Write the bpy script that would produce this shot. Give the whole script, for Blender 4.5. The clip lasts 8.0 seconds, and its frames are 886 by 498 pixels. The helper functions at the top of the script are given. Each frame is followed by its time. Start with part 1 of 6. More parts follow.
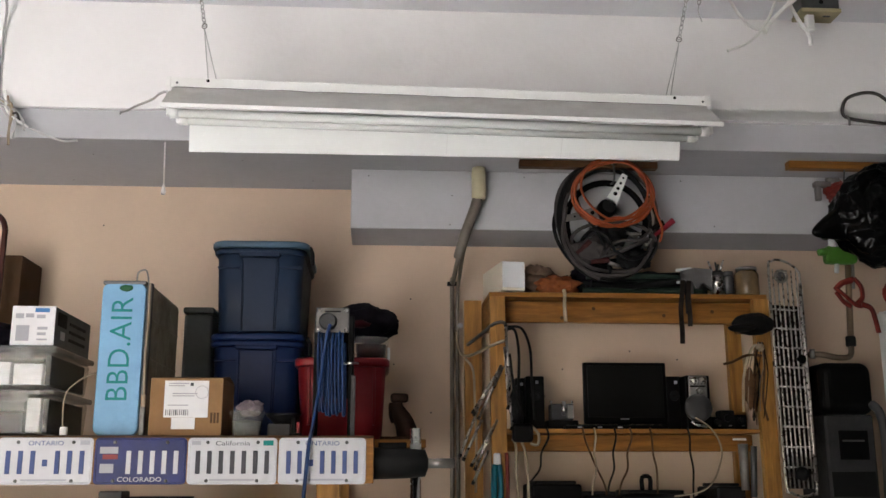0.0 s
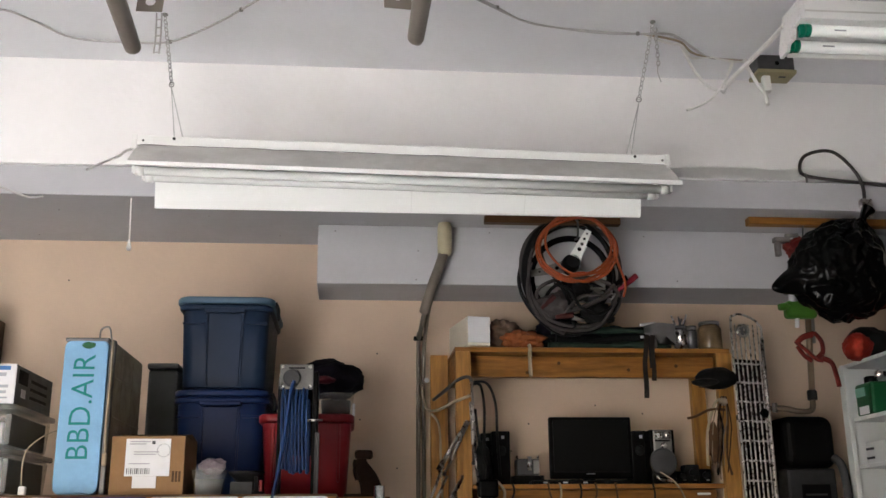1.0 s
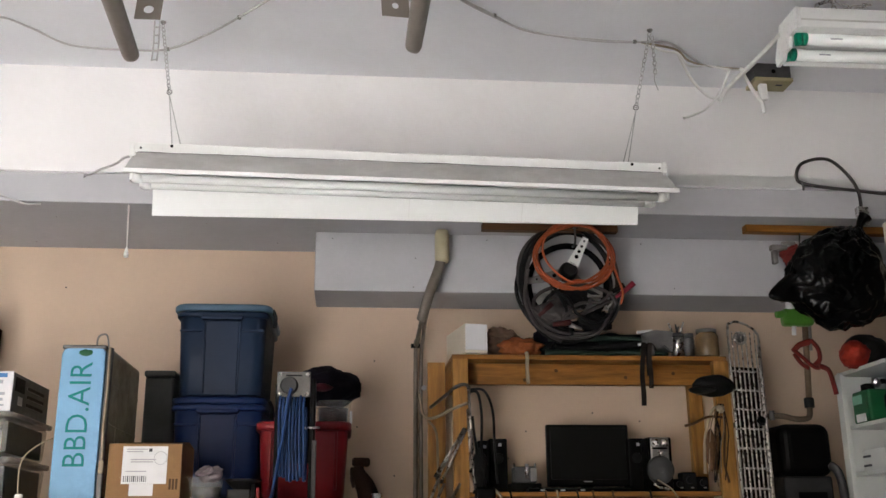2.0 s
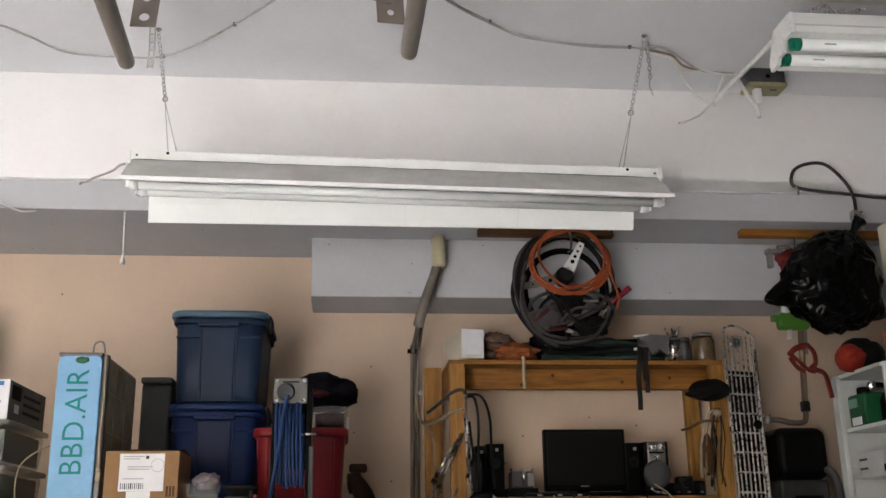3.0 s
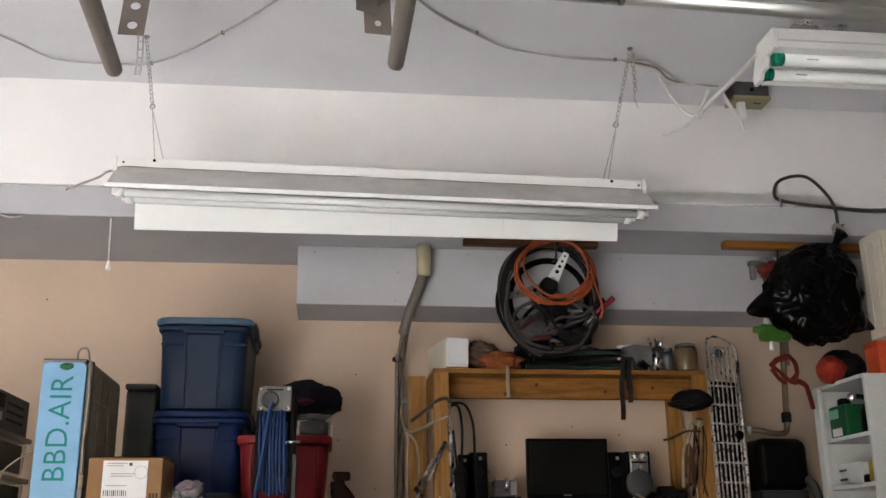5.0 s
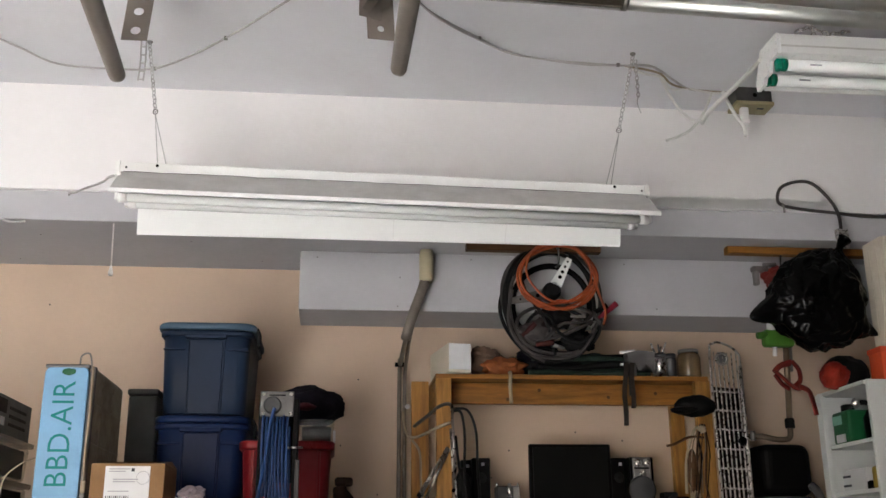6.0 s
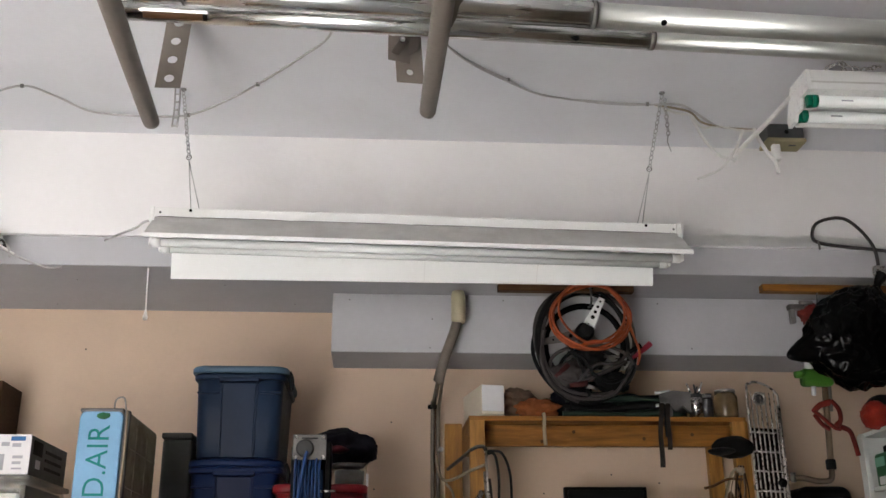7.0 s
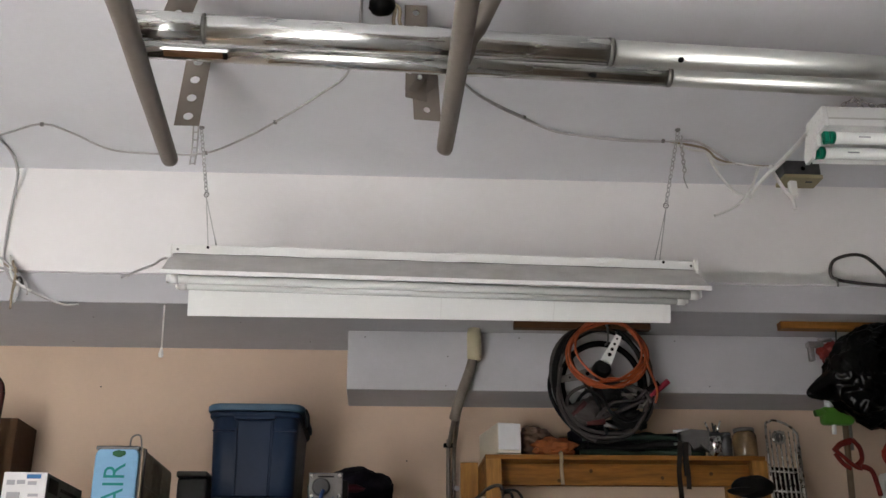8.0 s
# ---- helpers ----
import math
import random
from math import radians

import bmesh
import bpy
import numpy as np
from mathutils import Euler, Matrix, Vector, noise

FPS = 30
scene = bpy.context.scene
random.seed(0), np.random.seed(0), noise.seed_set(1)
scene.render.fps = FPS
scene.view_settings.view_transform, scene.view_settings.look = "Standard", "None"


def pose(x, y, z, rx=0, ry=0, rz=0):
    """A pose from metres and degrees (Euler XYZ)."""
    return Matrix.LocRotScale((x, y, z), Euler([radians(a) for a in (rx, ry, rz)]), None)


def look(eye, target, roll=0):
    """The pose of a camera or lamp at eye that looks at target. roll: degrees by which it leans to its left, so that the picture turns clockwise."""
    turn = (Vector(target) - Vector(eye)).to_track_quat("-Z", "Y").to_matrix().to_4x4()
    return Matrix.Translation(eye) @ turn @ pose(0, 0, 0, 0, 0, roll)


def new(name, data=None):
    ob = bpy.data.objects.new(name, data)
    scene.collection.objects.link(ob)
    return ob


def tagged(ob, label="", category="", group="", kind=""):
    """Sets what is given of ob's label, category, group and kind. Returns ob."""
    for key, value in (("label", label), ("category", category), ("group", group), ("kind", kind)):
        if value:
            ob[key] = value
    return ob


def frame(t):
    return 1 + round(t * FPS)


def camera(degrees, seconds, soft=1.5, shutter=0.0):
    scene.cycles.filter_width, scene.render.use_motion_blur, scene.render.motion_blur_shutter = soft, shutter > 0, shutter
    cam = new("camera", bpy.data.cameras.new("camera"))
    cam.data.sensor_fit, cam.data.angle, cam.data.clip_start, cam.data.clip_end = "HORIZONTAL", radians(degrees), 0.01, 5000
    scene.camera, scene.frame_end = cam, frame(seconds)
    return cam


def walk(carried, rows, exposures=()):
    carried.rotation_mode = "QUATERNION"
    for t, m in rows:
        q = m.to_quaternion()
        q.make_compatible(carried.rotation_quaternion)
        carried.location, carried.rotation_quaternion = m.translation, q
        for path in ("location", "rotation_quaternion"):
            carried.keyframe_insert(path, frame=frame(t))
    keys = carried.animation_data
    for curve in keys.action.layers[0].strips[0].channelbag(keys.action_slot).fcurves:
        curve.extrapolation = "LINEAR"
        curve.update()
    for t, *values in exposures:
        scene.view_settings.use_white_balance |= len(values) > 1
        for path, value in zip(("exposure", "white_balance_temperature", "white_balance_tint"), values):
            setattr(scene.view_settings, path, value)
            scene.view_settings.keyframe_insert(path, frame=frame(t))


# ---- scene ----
cam = camera(47.7, 8.0)
PATH = [
    (0, (-0.272, -0.636, 1.404), (-0.147, 1.308, 1.854), -0.1),
    (0.2, (-0.261, -0.647, 1.412), (-0.112, 1.294, 1.872), 0.0),
    (0.5, (-0.255, -0.65, 1.418), (-0.084, 1.279, 1.919), -0.5),
    (1, (-0.239, -0.675, 1.423), (-0.063, 1.242, 1.968), -0.5),
    (1.5, (-0.24, -0.678, 1.423), (-0.061, 1.235, 1.979), -0.4),
    (3, (-0.241, -0.686, 1.431), (-0.052, 1.224, 1.996), -0.8),
    (3.5, (-0.226, -0.702, 1.435), (-0.024, 1.203, 2.008), -0.3),
    (4, (-0.233, -0.707, 1.44), (-0.023, 1.199, 2.009), -0.2),
    (4.5, (-0.233, -0.712, 1.437), (-0.018, 1.192, 2.01), -0.5),
    (6, (-0.234, -0.709, 1.442), (-0.026, 1.193, 2.027), -0.4),
    (6.5, (-0.218, -0.703, 1.433), (-0.031, 1.193, 2.042), -0.8),
    (7, (-0.221, -0.709, 1.438), (-0.083, 1.172, 2.103), -0.4),
    (7.5, (-0.224, -0.704, 1.431), (-0.102, 1.161, 2.141), -0.2),
    (8, (-0.241, -0.701, 1.434), (-0.127, 1.155, 2.171), -0.2),
]
walk(cam, [(t, look(eye, target, roll)) for t, eye, target, roll in PATH], [(0, 4.98), (1, 5.12), (4.5, 5.06), (6.5, 5.1), (8, 4.72)])

# ---- world and light ----
world = bpy.data.worlds.new("world")
scene.world = world
world.use_nodes = True
wn = world.node_tree
sky = wn.nodes.new("ShaderNodeTexSky")
sky.sky_type, sky.sun_disc = 'NISHITA', False
sky.sun_elevation, sky.sun_rotation = radians(32), radians(182)
wn.links.new(sky.outputs[0], wn.nodes["Background"].inputs[0])
wn.nodes["Background"].inputs[1].default_value = 0.03

sun = new("sun", bpy.data.lights.new("sun", 'SUN'))
sun.data.energy, sun.data.angle, sun.data.color = 5.0, radians(0.5), (1.0, 0.97, 0.945)
sun.matrix_world = look((-0.3, -9, 5.63), (0, 0, 0))


# ---- materials ----
def mat(name, col, rough=0.6, metal=0.0, var=0.12, scale=6.0, bump=0.15, bscale=60.0, dirt=None, dirt_amt=0.0, coat=0.0, grain=None, island=0.0, spec=0.25):
    m = bpy.data.materials.new(name)
    m.use_nodes = True
    t = m.node_tree
    N, L = t.nodes, t.links
    b = N["Principled BSDF"]
    b.inputs["Roughness"].default_value, b.inputs["Metallic"].default_value = rough, metal
    b.inputs["Coat Weight"].default_value = coat
    b.inputs["Specular IOR Level"].default_value = spec
    co = N.new("ShaderNodeTexCoord")
    vec = co.outputs["Object"]
    if grain:
        mp = N.new("ShaderNodeMapping")
        mp.inputs["Scale"].default_value = grain
        L.new(vec, mp.inputs["Vector"])
        vec = mp.outputs["Vector"]

    def tex(sc, det=4.0, rg=0.55):
        n = N.new("ShaderNodeTexNoise")
        n.inputs["Scale"].default_value, n.inputs["Detail"].default_value, n.inputs["Roughness"].default_value = sc, det, rg
        L.new(vec, n.inputs["Vector"])
        return n.outputs["Fac"]

    def ramp(src, lo, hi, a, c):
        r = N.new("ShaderNodeMapRange")
        for k, v in zip(("From Min", "From Max", "To Min", "To Max"), (lo, hi, a, c)):
            r.inputs[k].default_value = v
        L.new(src, r.inputs["Value"])
        return r.outputs["Result"]

    def mix(fac, a, c, how='MIX'):
        x = N.new("ShaderNodeMix")
        x.data_type, x.blend_type = 'RGBA', how
        for sock, v in ((x.inputs["Factor"], fac), (x.inputs["A"], a), (x.inputs["B"], c)):
            if isinstance(v, (float, int)):
                sock.default_value = v
            elif isinstance(v, tuple):
                sock.default_value = (*v, 1.0)
            else:
                L.new(v, sock)
        return x.outputs["Result"]

    lo = tuple(c * (1 - var) for c in col)
    hi = tuple(min(1.0, c * (1 + var)) for c in col)
    big = tex(scale)
    colour = mix(ramp(big, 0.3, 0.7, 0.0, 1.0), lo, hi)
    fine = tex(bscale, 6.0)
    colour = mix(ramp(fine, 0.3, 0.7, 0.0, 0.35), colour, tuple(c * (1 - 0.8 * var) for c in col))
    if dirt:
        colour = mix(ramp(tex(scale * 0.6, 7.0, 0.7), 0.5, 0.68, 0.0, dirt_amt), colour, dirt)
    if island:
        oi = N.new("ShaderNodeObjectInfo")
        colour = mix(ramp(oi.outputs["Random"], 0.0, 1.0, 0.0, island), colour, tuple(c * 0.45 for c in col))
    L.new(colour, b.inputs["Base Color"])
    L.new(ramp(fine, 0.25, 0.75, max(0.03, rough - 0.08), min(1.0, rough + 0.1)), b.inputs["Roughness"])
    if bump:
        bp = N.new("ShaderNodeBump")
        bp.inputs["Strength"].default_value, bp.inputs["Distance"].default_value = bump, 0.01
        L.new(fine, bp.inputs["Height"])
        L.new(bp.outputs[0], b.inputs["Normal"])
    return m


M = {}
M["wall"] = mat("beige_wall_paint", (0.63, 0.482, 0.362), 0.75, var=0.05, scale=1.3, bump=0.08, bscale=45, dirt=(0.50, 0.385, 0.31), dirt_amt=0.35)
M["white_wall"] = mat("white_plaster", (0.82, 0.80, 0.80), 0.7, var=0.05, scale=1.6, bump=0.12, bscale=30, dirt=(0.7, 0.67, 0.65), dirt_amt=0.35)
M["grey_board"] = mat("grey_drywall", (0.47, 0.465, 0.485), 0.8, var=0.06, scale=2.0, bump=0.06, bscale=40, dirt=(0.39, 0.38, 0.38), dirt_amt=0.35)
M["ceiling"] = mat("ceiling_board", (0.755, 0.755, 0.79), 0.8, var=0.05, scale=1.1, bump=0.08, bscale=35, dirt=(0.64, 0.64, 0.645), dirt_amt=0.35)
# for walls out of view: dark and warm to cut and tint bounced light
M["unseen_board"] = mat("low_bounce_board", (0.125, 0.10, 0.078), 0.8, var=0.2, scale=2, bump=0.2, bscale=30)
M["concrete"] = mat("concrete", (0.42, 0.42, 0.415), 0.8, var=0.12, scale=2, bump=0.3)
M["asphalt"] = mat("driveway", (0.26, 0.25, 0.24), 0.9, var=0.2, scale=1)
M["wood"] = mat("pine_lumber", (0.245, 0.105, 0.021), 0.55, var=0.4, scale=7, bump=0.2, bscale=40, grain=(0.6, 6, 6), dirt=(0.09, 0.04, 0.012), dirt_amt=0.6)
M["wood_v"] = mat("pine_post", (0.31, 0.15, 0.037), 0.55, var=0.4, scale=7, bump=0.2, bscale=40, grain=(6, 6, 0.6), dirt=(0.10, 0.045, 0.015), dirt_amt=0.6)
M["wood_dark"] = mat("dark_board", (0.075, 0.034, 0.012), 0.6, var=0.3, scale=7, bump=0.2, bscale=40, grain=(0.6, 6, 6))
M["blue_tub"] = mat("blue_grey_plastic", (0.011, 0.021, 0.043), 0.42, var=0.12, scale=5, bump=0.05, dirt=(0.022, 0.038, 0.075), dirt_amt=0.3, spec=0.12)
M["blue_tub_low"] = mat("deep_blue_plastic", (0.006, 0.017, 0.062), 0.4, var=0.12, scale=5, bump=0.05, spec=0.12)
M["blue_lid"] = mat("faded_blue_lid", (0.055, 0.10, 0.145), 0.45, var=0.15, scale=6, bump=0.05)
M["red"] = mat("red_plastic", (0.17, 0.009, 0.013), 0.4, var=0.15, scale=5, bump=0.05)
M["red_paint"] = mat("red_paint", (0.11, 0.010, 0.007), 0.5, var=0.25, scale=20)
M["orange"] = mat("orange_cable", (0.29, 0.062, 0.02), 0.5, var=0.15, scale=20)
M["orange_cloth"] = mat("orange_cloth", (0.21, 0.062, 0.02), 0.9, var=0.35, scale=18, bump=0.6)
M["black"] = mat("black_plastic", (0.002, 0.002, 0.0022), 0.5, var=0.3, scale=8, bump=0.06, spec=0.07)
M["black_matt"] = mat("black_rubber", (0.005, 0.005, 0.005), 0.65, var=0.3, scale=10, spec=0.15)
M["black_bag"] = mat("black_bag_film", (0.0015, 0.0015, 0.0015), 0.2, var=0.2, scale=6, bump=0.0, spec=0.11)
M["grey_cable"] = mat("grey_cable", (0.045, 0.039, 0.037), 0.6, var=0.2, scale=15)
M["wall_cable"] = mat("dusty_grey_cable", (0.46, 0.445, 0.44), 0.6, var=0.15, scale=15)
M["white_cable"] = mat("white_cable", (0.74, 0.73, 0.71), 0.5, var=0.08, scale=15)
M["tan_cord"] = mat("tan_cord", (0.30, 0.24, 0.17), 0.7, var=0.2, scale=15)
M["sky_paint"] = mat("light_blue_paint", (0.17, 0.335, 0.51), 0.5, var=0.1, scale=6, bump=0.08, dirt=(0.11, 0.22, 0.35), dirt_amt=0.45)
M["case_side"] = mat("weathered_metal_case", (0.33, 0.29, 0.215), 0.6, var=0.25, scale=9, bump=0.15, dirt=(0.13, 0.10, 0.075), dirt_amt=0.6)
M["teal"] = mat("teal_paint", (0.0, 0.17, 0.155), 0.5, var=0.1, bump=0.0)
M["green"] = mat("green_plastic", (0.01, 0.085, 0.03), 0.4, var=0.2)
M["lime"] = mat("lime_plastic", (0.055, 0.16, 0.022), 0.45, var=0.2)
M["card"] = mat("cardboard", (0.22, 0.125, 0.06), 0.85, var=0.1, scale=8, bump=0.08)
M["card_dark"] = mat("brown_cardboard", (0.07, 0.038, 0.018), 0.85, var=0.15, scale=5)
M["paper"] = mat("white_paper", (0.62, 0.615, 0.63), 0.7, var=0.06, scale=15, bump=0.02)
M["ink"] = mat("dark_ink", (0.06, 0.06, 0.07), 0.7, var=0.1, bump=0.0)
M["grey_ink"] = mat("grey_ink", (0.33, 0.33, 0.36), 0.7, var=0.1, bump=0.0)
M["blue_ink"] = mat("blue_ink", (0.05, 0.075, 0.19), 0.55, var=0.1, bump=0.0)
M["white_metal"] = mat("white_enamel", (0.80, 0.80, 0.79), 0.3, var=0.04, scale=5, bump=0.02, dirt=(0.66, 0.63, 0.58), dirt_amt=0.3)
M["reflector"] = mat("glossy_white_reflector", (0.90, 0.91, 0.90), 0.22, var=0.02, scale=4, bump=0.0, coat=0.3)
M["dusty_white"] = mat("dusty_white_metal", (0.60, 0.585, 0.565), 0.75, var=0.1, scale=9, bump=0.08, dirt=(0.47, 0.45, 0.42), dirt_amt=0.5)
M["tube_glass"] = mat("tube_glass", (0.82, 0.83, 0.82), 0.15, var=0.02, bump=0.0, coat=0.4)
M["plate_white"] = mat("plate_white", (0.47, 0.47, 0.50), 0.4, var=0.08, scale=12, bump=0.02, dirt=(0.40, 0.39, 0.38), dirt_amt=0.45)
M["plate_blue"] = mat("plate_blue", (0.011, 0.017, 0.095), 0.4, var=0.2, scale=14, bump=0.02, spec=0.2)
M["chrome"] = mat("worn_chrome", (0.56, 0.54, 0.52), 0.27, 1.0, var=0.1, scale=15, bump=0.05, dirt=(0.22, 0.17, 0.13), dirt_amt=0.5)
M["galv"] = mat("galvanised_steel", (0.80, 0.81, 0.79), 0.25, 1.0, var=0.10, scale=14, bump=0.015, bscale=22, grain=(0.12, 1, 1), dirt=(0.6, 0.6, 0.57), dirt_amt=0.4)
M["bright_zinc"] = mat("bright_zinc", (0.46, 0.455, 0.45), 0.45, 0.5, var=0.15, scale=12, bump=0.04)
M["zinc"] = mat("dull_zinc", (0.24, 0.23, 0.22), 0.5, 0.8, var=0.15, scale=12, bump=0.06)
M["steel_dark"] = mat("dark_steel", (0.10, 0.10, 0.10), 0.45, 0.7, var=0.2, scale=12)
M["tan_paint"] = mat("taupe_paint", (0.185, 0.16, 0.137), 0.4, var=0.08, scale=6, bump=0.04)
M["pipe_cream"] = mat("cream_pipe_sleeve", (0.45, 0.40, 0.27), 0.5, var=0.12, scale=9)
M["pipe_grey"] = mat("grey_conduit", (0.17, 0.148, 0.125), 0.5, 0.3, var=0.2, scale=9, dirt=(0.12, 0.09, 0.07), dirt_amt=0.5)
M["white_shelf"] = mat("white_melamine", (0.58, 0.59, 0.575), 0.5, var=0.06, scale=4, bump=0.03)
M["cream"] = mat("cream_paint", (0.62, 0.56, 0.46), 0.5, var=0.06, scale=4)
M["dark_grey"] = mat("dark_grey_plastic", (0.009, 0.009, 0.0095), 0.5, var=0.2, scale=6, spec=0.1)
M["mid_grey"] = mat("mid_grey_plastic", (0.05, 0.05, 0.05), 0.5, var=0.2, scale=6, spec=0.15)
M["blue_hose"] = mat("blue_hose", (0.014, 0.040, 0.118), 0.4, var=0.15, scale=12)
M["brown_glass"] = mat("brown_glass", (0.14, 0.095, 0.05), 0.2, var=0.4, scale=14, bump=0.0, coat=0.3)
M["cloth_dark"] = mat("dark_cloth", (0.007, 0.006, 0.010), 0.95, var=0.5, scale=14, bump=0.5, spec=0.05)
M["machine"] = mat("worn_grey_machine_paint", (0.028, 0.028, 0.029), 0.5, var=0.25, scale=5, bump=0.05, dirt=(0.012, 0.011, 0.010), dirt_amt=0.6, spec=0.15)
M["print_grey"] = mat("grey_printed_card", (0.12, 0.12, 0.125), 0.6, var=0.2, scale=12, bump=0.03)
M["red_rust"] = mat("dull_red_rubber", (0.055, 0.012, 0.011), 0.7, var=0.4, scale=20)
M["pink_red"] = mat("faded_red_rubber", (0.22, 0.018, 0.035), 0.6, var=0.2, scale=20)
M["black_strap"] = mat("dark_webbing", (0.02, 0.016, 0.014), 0.8, var=0.3, scale=25, bump=0.3, spec=0.08)
M["ribbon"] = mat("red_ribbon_cloth", (0.15, 0.017, 0.011), 0.7, var=0.35, scale=18, bump=0.2)
M["paper_cord"] = mat("brown_twine", (0.17, 0.13, 0.09), 0.8, var=0.3, scale=20)
M["green_cap"] = mat("green_cap", (0.0, 0.16, 0.09), 0.4)
M["galv_dull"] = mat("dull_galvanised_steel", (0.72, 0.73, 0.70), 0.40, 1.0, var=0.12, scale=14, bump=0.02, bscale=22, grain=(0.12, 1, 1), dirt=(0.5, 0.5, 0.46), dirt_amt=0.5)
M["clamp_grey"] = mat("grey_cast_metal", (0.13, 0.125, 0.12), 0.5, 0.2, var=0.25, scale=14, bump=0.1, dirt=(0.05, 0.045, 0.04), dirt_amt=0.5)
M["case_grey"] = mat("grey_green_plastic", (0.075, 0.08, 0.075), 0.5, var=0.2, scale=7, bump=0.05, spec=0.15)
M["bar_chrome"] = mat("dull_chrome", (0.42, 0.395, 0.365), 0.28, 1.0, var=0.15, scale=6, bump=0.0, dirt=(0.24, 0.19, 0.15), dirt_amt=0.5)
M["olive"] = mat("dark_green_canvas", (0.016, 0.03, 0.021), 0.6, var=0.4, scale=12, bump=0.4)


def film(name, col, veil):
    """Thin cloudy plastic: part of it lets the view through, the rest is a glossy pale skin."""
    m = bpy.data.materials.new(name)
    m.use_nodes = True
    N, L = m.node_tree.nodes, m.node_tree.links
    b = N["Principled BSDF"]
    b.inputs["Base Color"].default_value, b.inputs["Roughness"].default_value = (*col, 1), 0.18
    tr, mx, n = N.new("ShaderNodeBsdfTransparent"), N.new("ShaderNodeMixShader"), N.new("ShaderNodeTexNoise")
    n.inputs["Scale"].default_value = 9.0
    rg = N.new("ShaderNodeMapRange")
    rg.inputs["To Min"].default_value, rg.inputs["To Max"].default_value = veil * 0.5, veil * 1.5
    L.new(n.outputs["Fac"], rg.inputs["Value"])
    L.new(rg.outputs["Result"], mx.inputs["Fac"])
    L.new(tr.outputs[0], mx.inputs[1])
    L.new(b.outputs[0], mx.inputs[2])
    L.new(mx.outputs[0], N["Material Output"].inputs["Surface"])
    return m


M["clear_bin"] = film("cloudy_clear_plastic", (0.60, 0.60, 0.57), 0.22)
M["clear_lid"] = film("cloudy_grey_plastic", (0.20, 0.20, 0.195), 0.6)

# ---- building helpers ----
origin = {}


def thing(name, at, label, category, group="", kind=""):
    e = new(name)
    e.empty_display_size = 0.05
    e.location = at
    origin[e.name] = Vector(at)
    return tagged(e, label, category, group, kind)


def part(name, bm, material, parent=None, label="", category="", group="", kind=""):
    me = bpy.data.meshes.new(name)
    ob = new(name, me)
    if parent is not None:
        o = origin[parent.name]
        bmesh.ops.translate(bm, vec=-o, verts=bm.verts[:])
        ob.parent = parent
        origin[ob.name] = o
    bm.normal_update()
    bm.to_mesh(me)
    bm.free()
    me.materials.append(M[material] if isinstance(material, str) else material)
    return tagged(ob, label, category, group, kind)


def solo(name, bm, material, label, category, at=None, group="", kind=""):
    """A thing of one mesh, with its origin at its base."""
    c = [v.co for v in bm.verts]
    lo = Vector((min(v.x for v in c), min(v.y for v in c), min(v.z for v in c)))
    hi = Vector((max(v.x for v in c), max(v.y for v in c), max(v.z for v in c)))
    o = Vector(at) if at else Vector(((lo.x + hi.x) / 2, (lo.y + hi.y) / 2, lo.z))
    bmesh.ops.translate(bm, vec=-o, verts=bm.verts[:])
    ob = part(name, bm, material, None, label, category, group, kind)
    ob.location = o
    origin[ob.name] = o
    return ob


def B():
    return bmesh.new()


def bx(bm, x0, x1, y0, y1, z0, z1, bev=0.0, seg=2, rot=0.0, taper=1.0):
    """A box by its bounds; rot turns it about its own vertical axis, taper narrows its foot."""
    r = bmesh.ops.create_cube(bm, size=1.0)
    vs = r["verts"]
    c = Vector(((x0 + x1) / 2, (y0 + y1) / 2, (z0 + z1) / 2))
    for v in vs:
        k = taper if v.co.z < 0 else 1.0
        v.co = Vector((v.co.x * (x1 - x0) * k, v.co.y * (y1 - y0) * k, v.co.z * (z1 - z0)))
    if bev:
        es = list({e for v in vs for e in v.link_edges})
        q = bmesh.ops.bevel(bm, geom=es, offset=bev, segments=seg, affect='EDGES', profile=0.5)
        vs = list({v for f in q["faces"] for v in f.verts} | {v for v in vs if v.is_valid})
    R = Matrix.Rotation(radians(rot), 3, 'Z')
    for v in vs:
        v.co = R @ v.co + c
    return bm


def rbox(bm, x0, x1, y0, y1, z0, z1, rad, taper=1.0):
    """A box with rounded upright corners, narrower at its foot by taper, with softened rims."""
    n, rings = 6, []
    lx, ly = (x1 - x0) / 2, (y1 - y0) / 2
    cx, cyy = (x0 + x1) / 2, (y0 + y1) / 2
    e = min(0.006, (z1 - z0) * 0.25)
    for z, inset in ((z0, e), (z0 + e, 0.0), (z1 - e, 0.0), (z1, e)):
        k = taper + (1 - taper) * (z - z0) / (z1 - z0)
        loop = []
        for sx, sy, a0 in ((1, 1, 0), (-1, 1, 90), (-1, -1, 180), (1, -1, 270)):
            for i in range(n + 1):
                a = radians(a0 + 90 * i / n)
                loop.append(bm.verts.new((cx + k * (sx * (lx - rad) + (rad - inset) * math.cos(a)), cyy + k * (sy * (ly - rad) + (rad - inset) * math.sin(a)), z)))
        rings.append(loop)
    m = len(rings[0])
    for A, C in zip(rings, rings[1:]):
        for i in range(m):
            bm.faces.new((A[i], A[(i + 1) % m], C[(i + 1) % m], C[i])).smooth = True
    bm.faces.new(rings[0][::-1])
    bm.faces.new(rings[-1])
    return bm


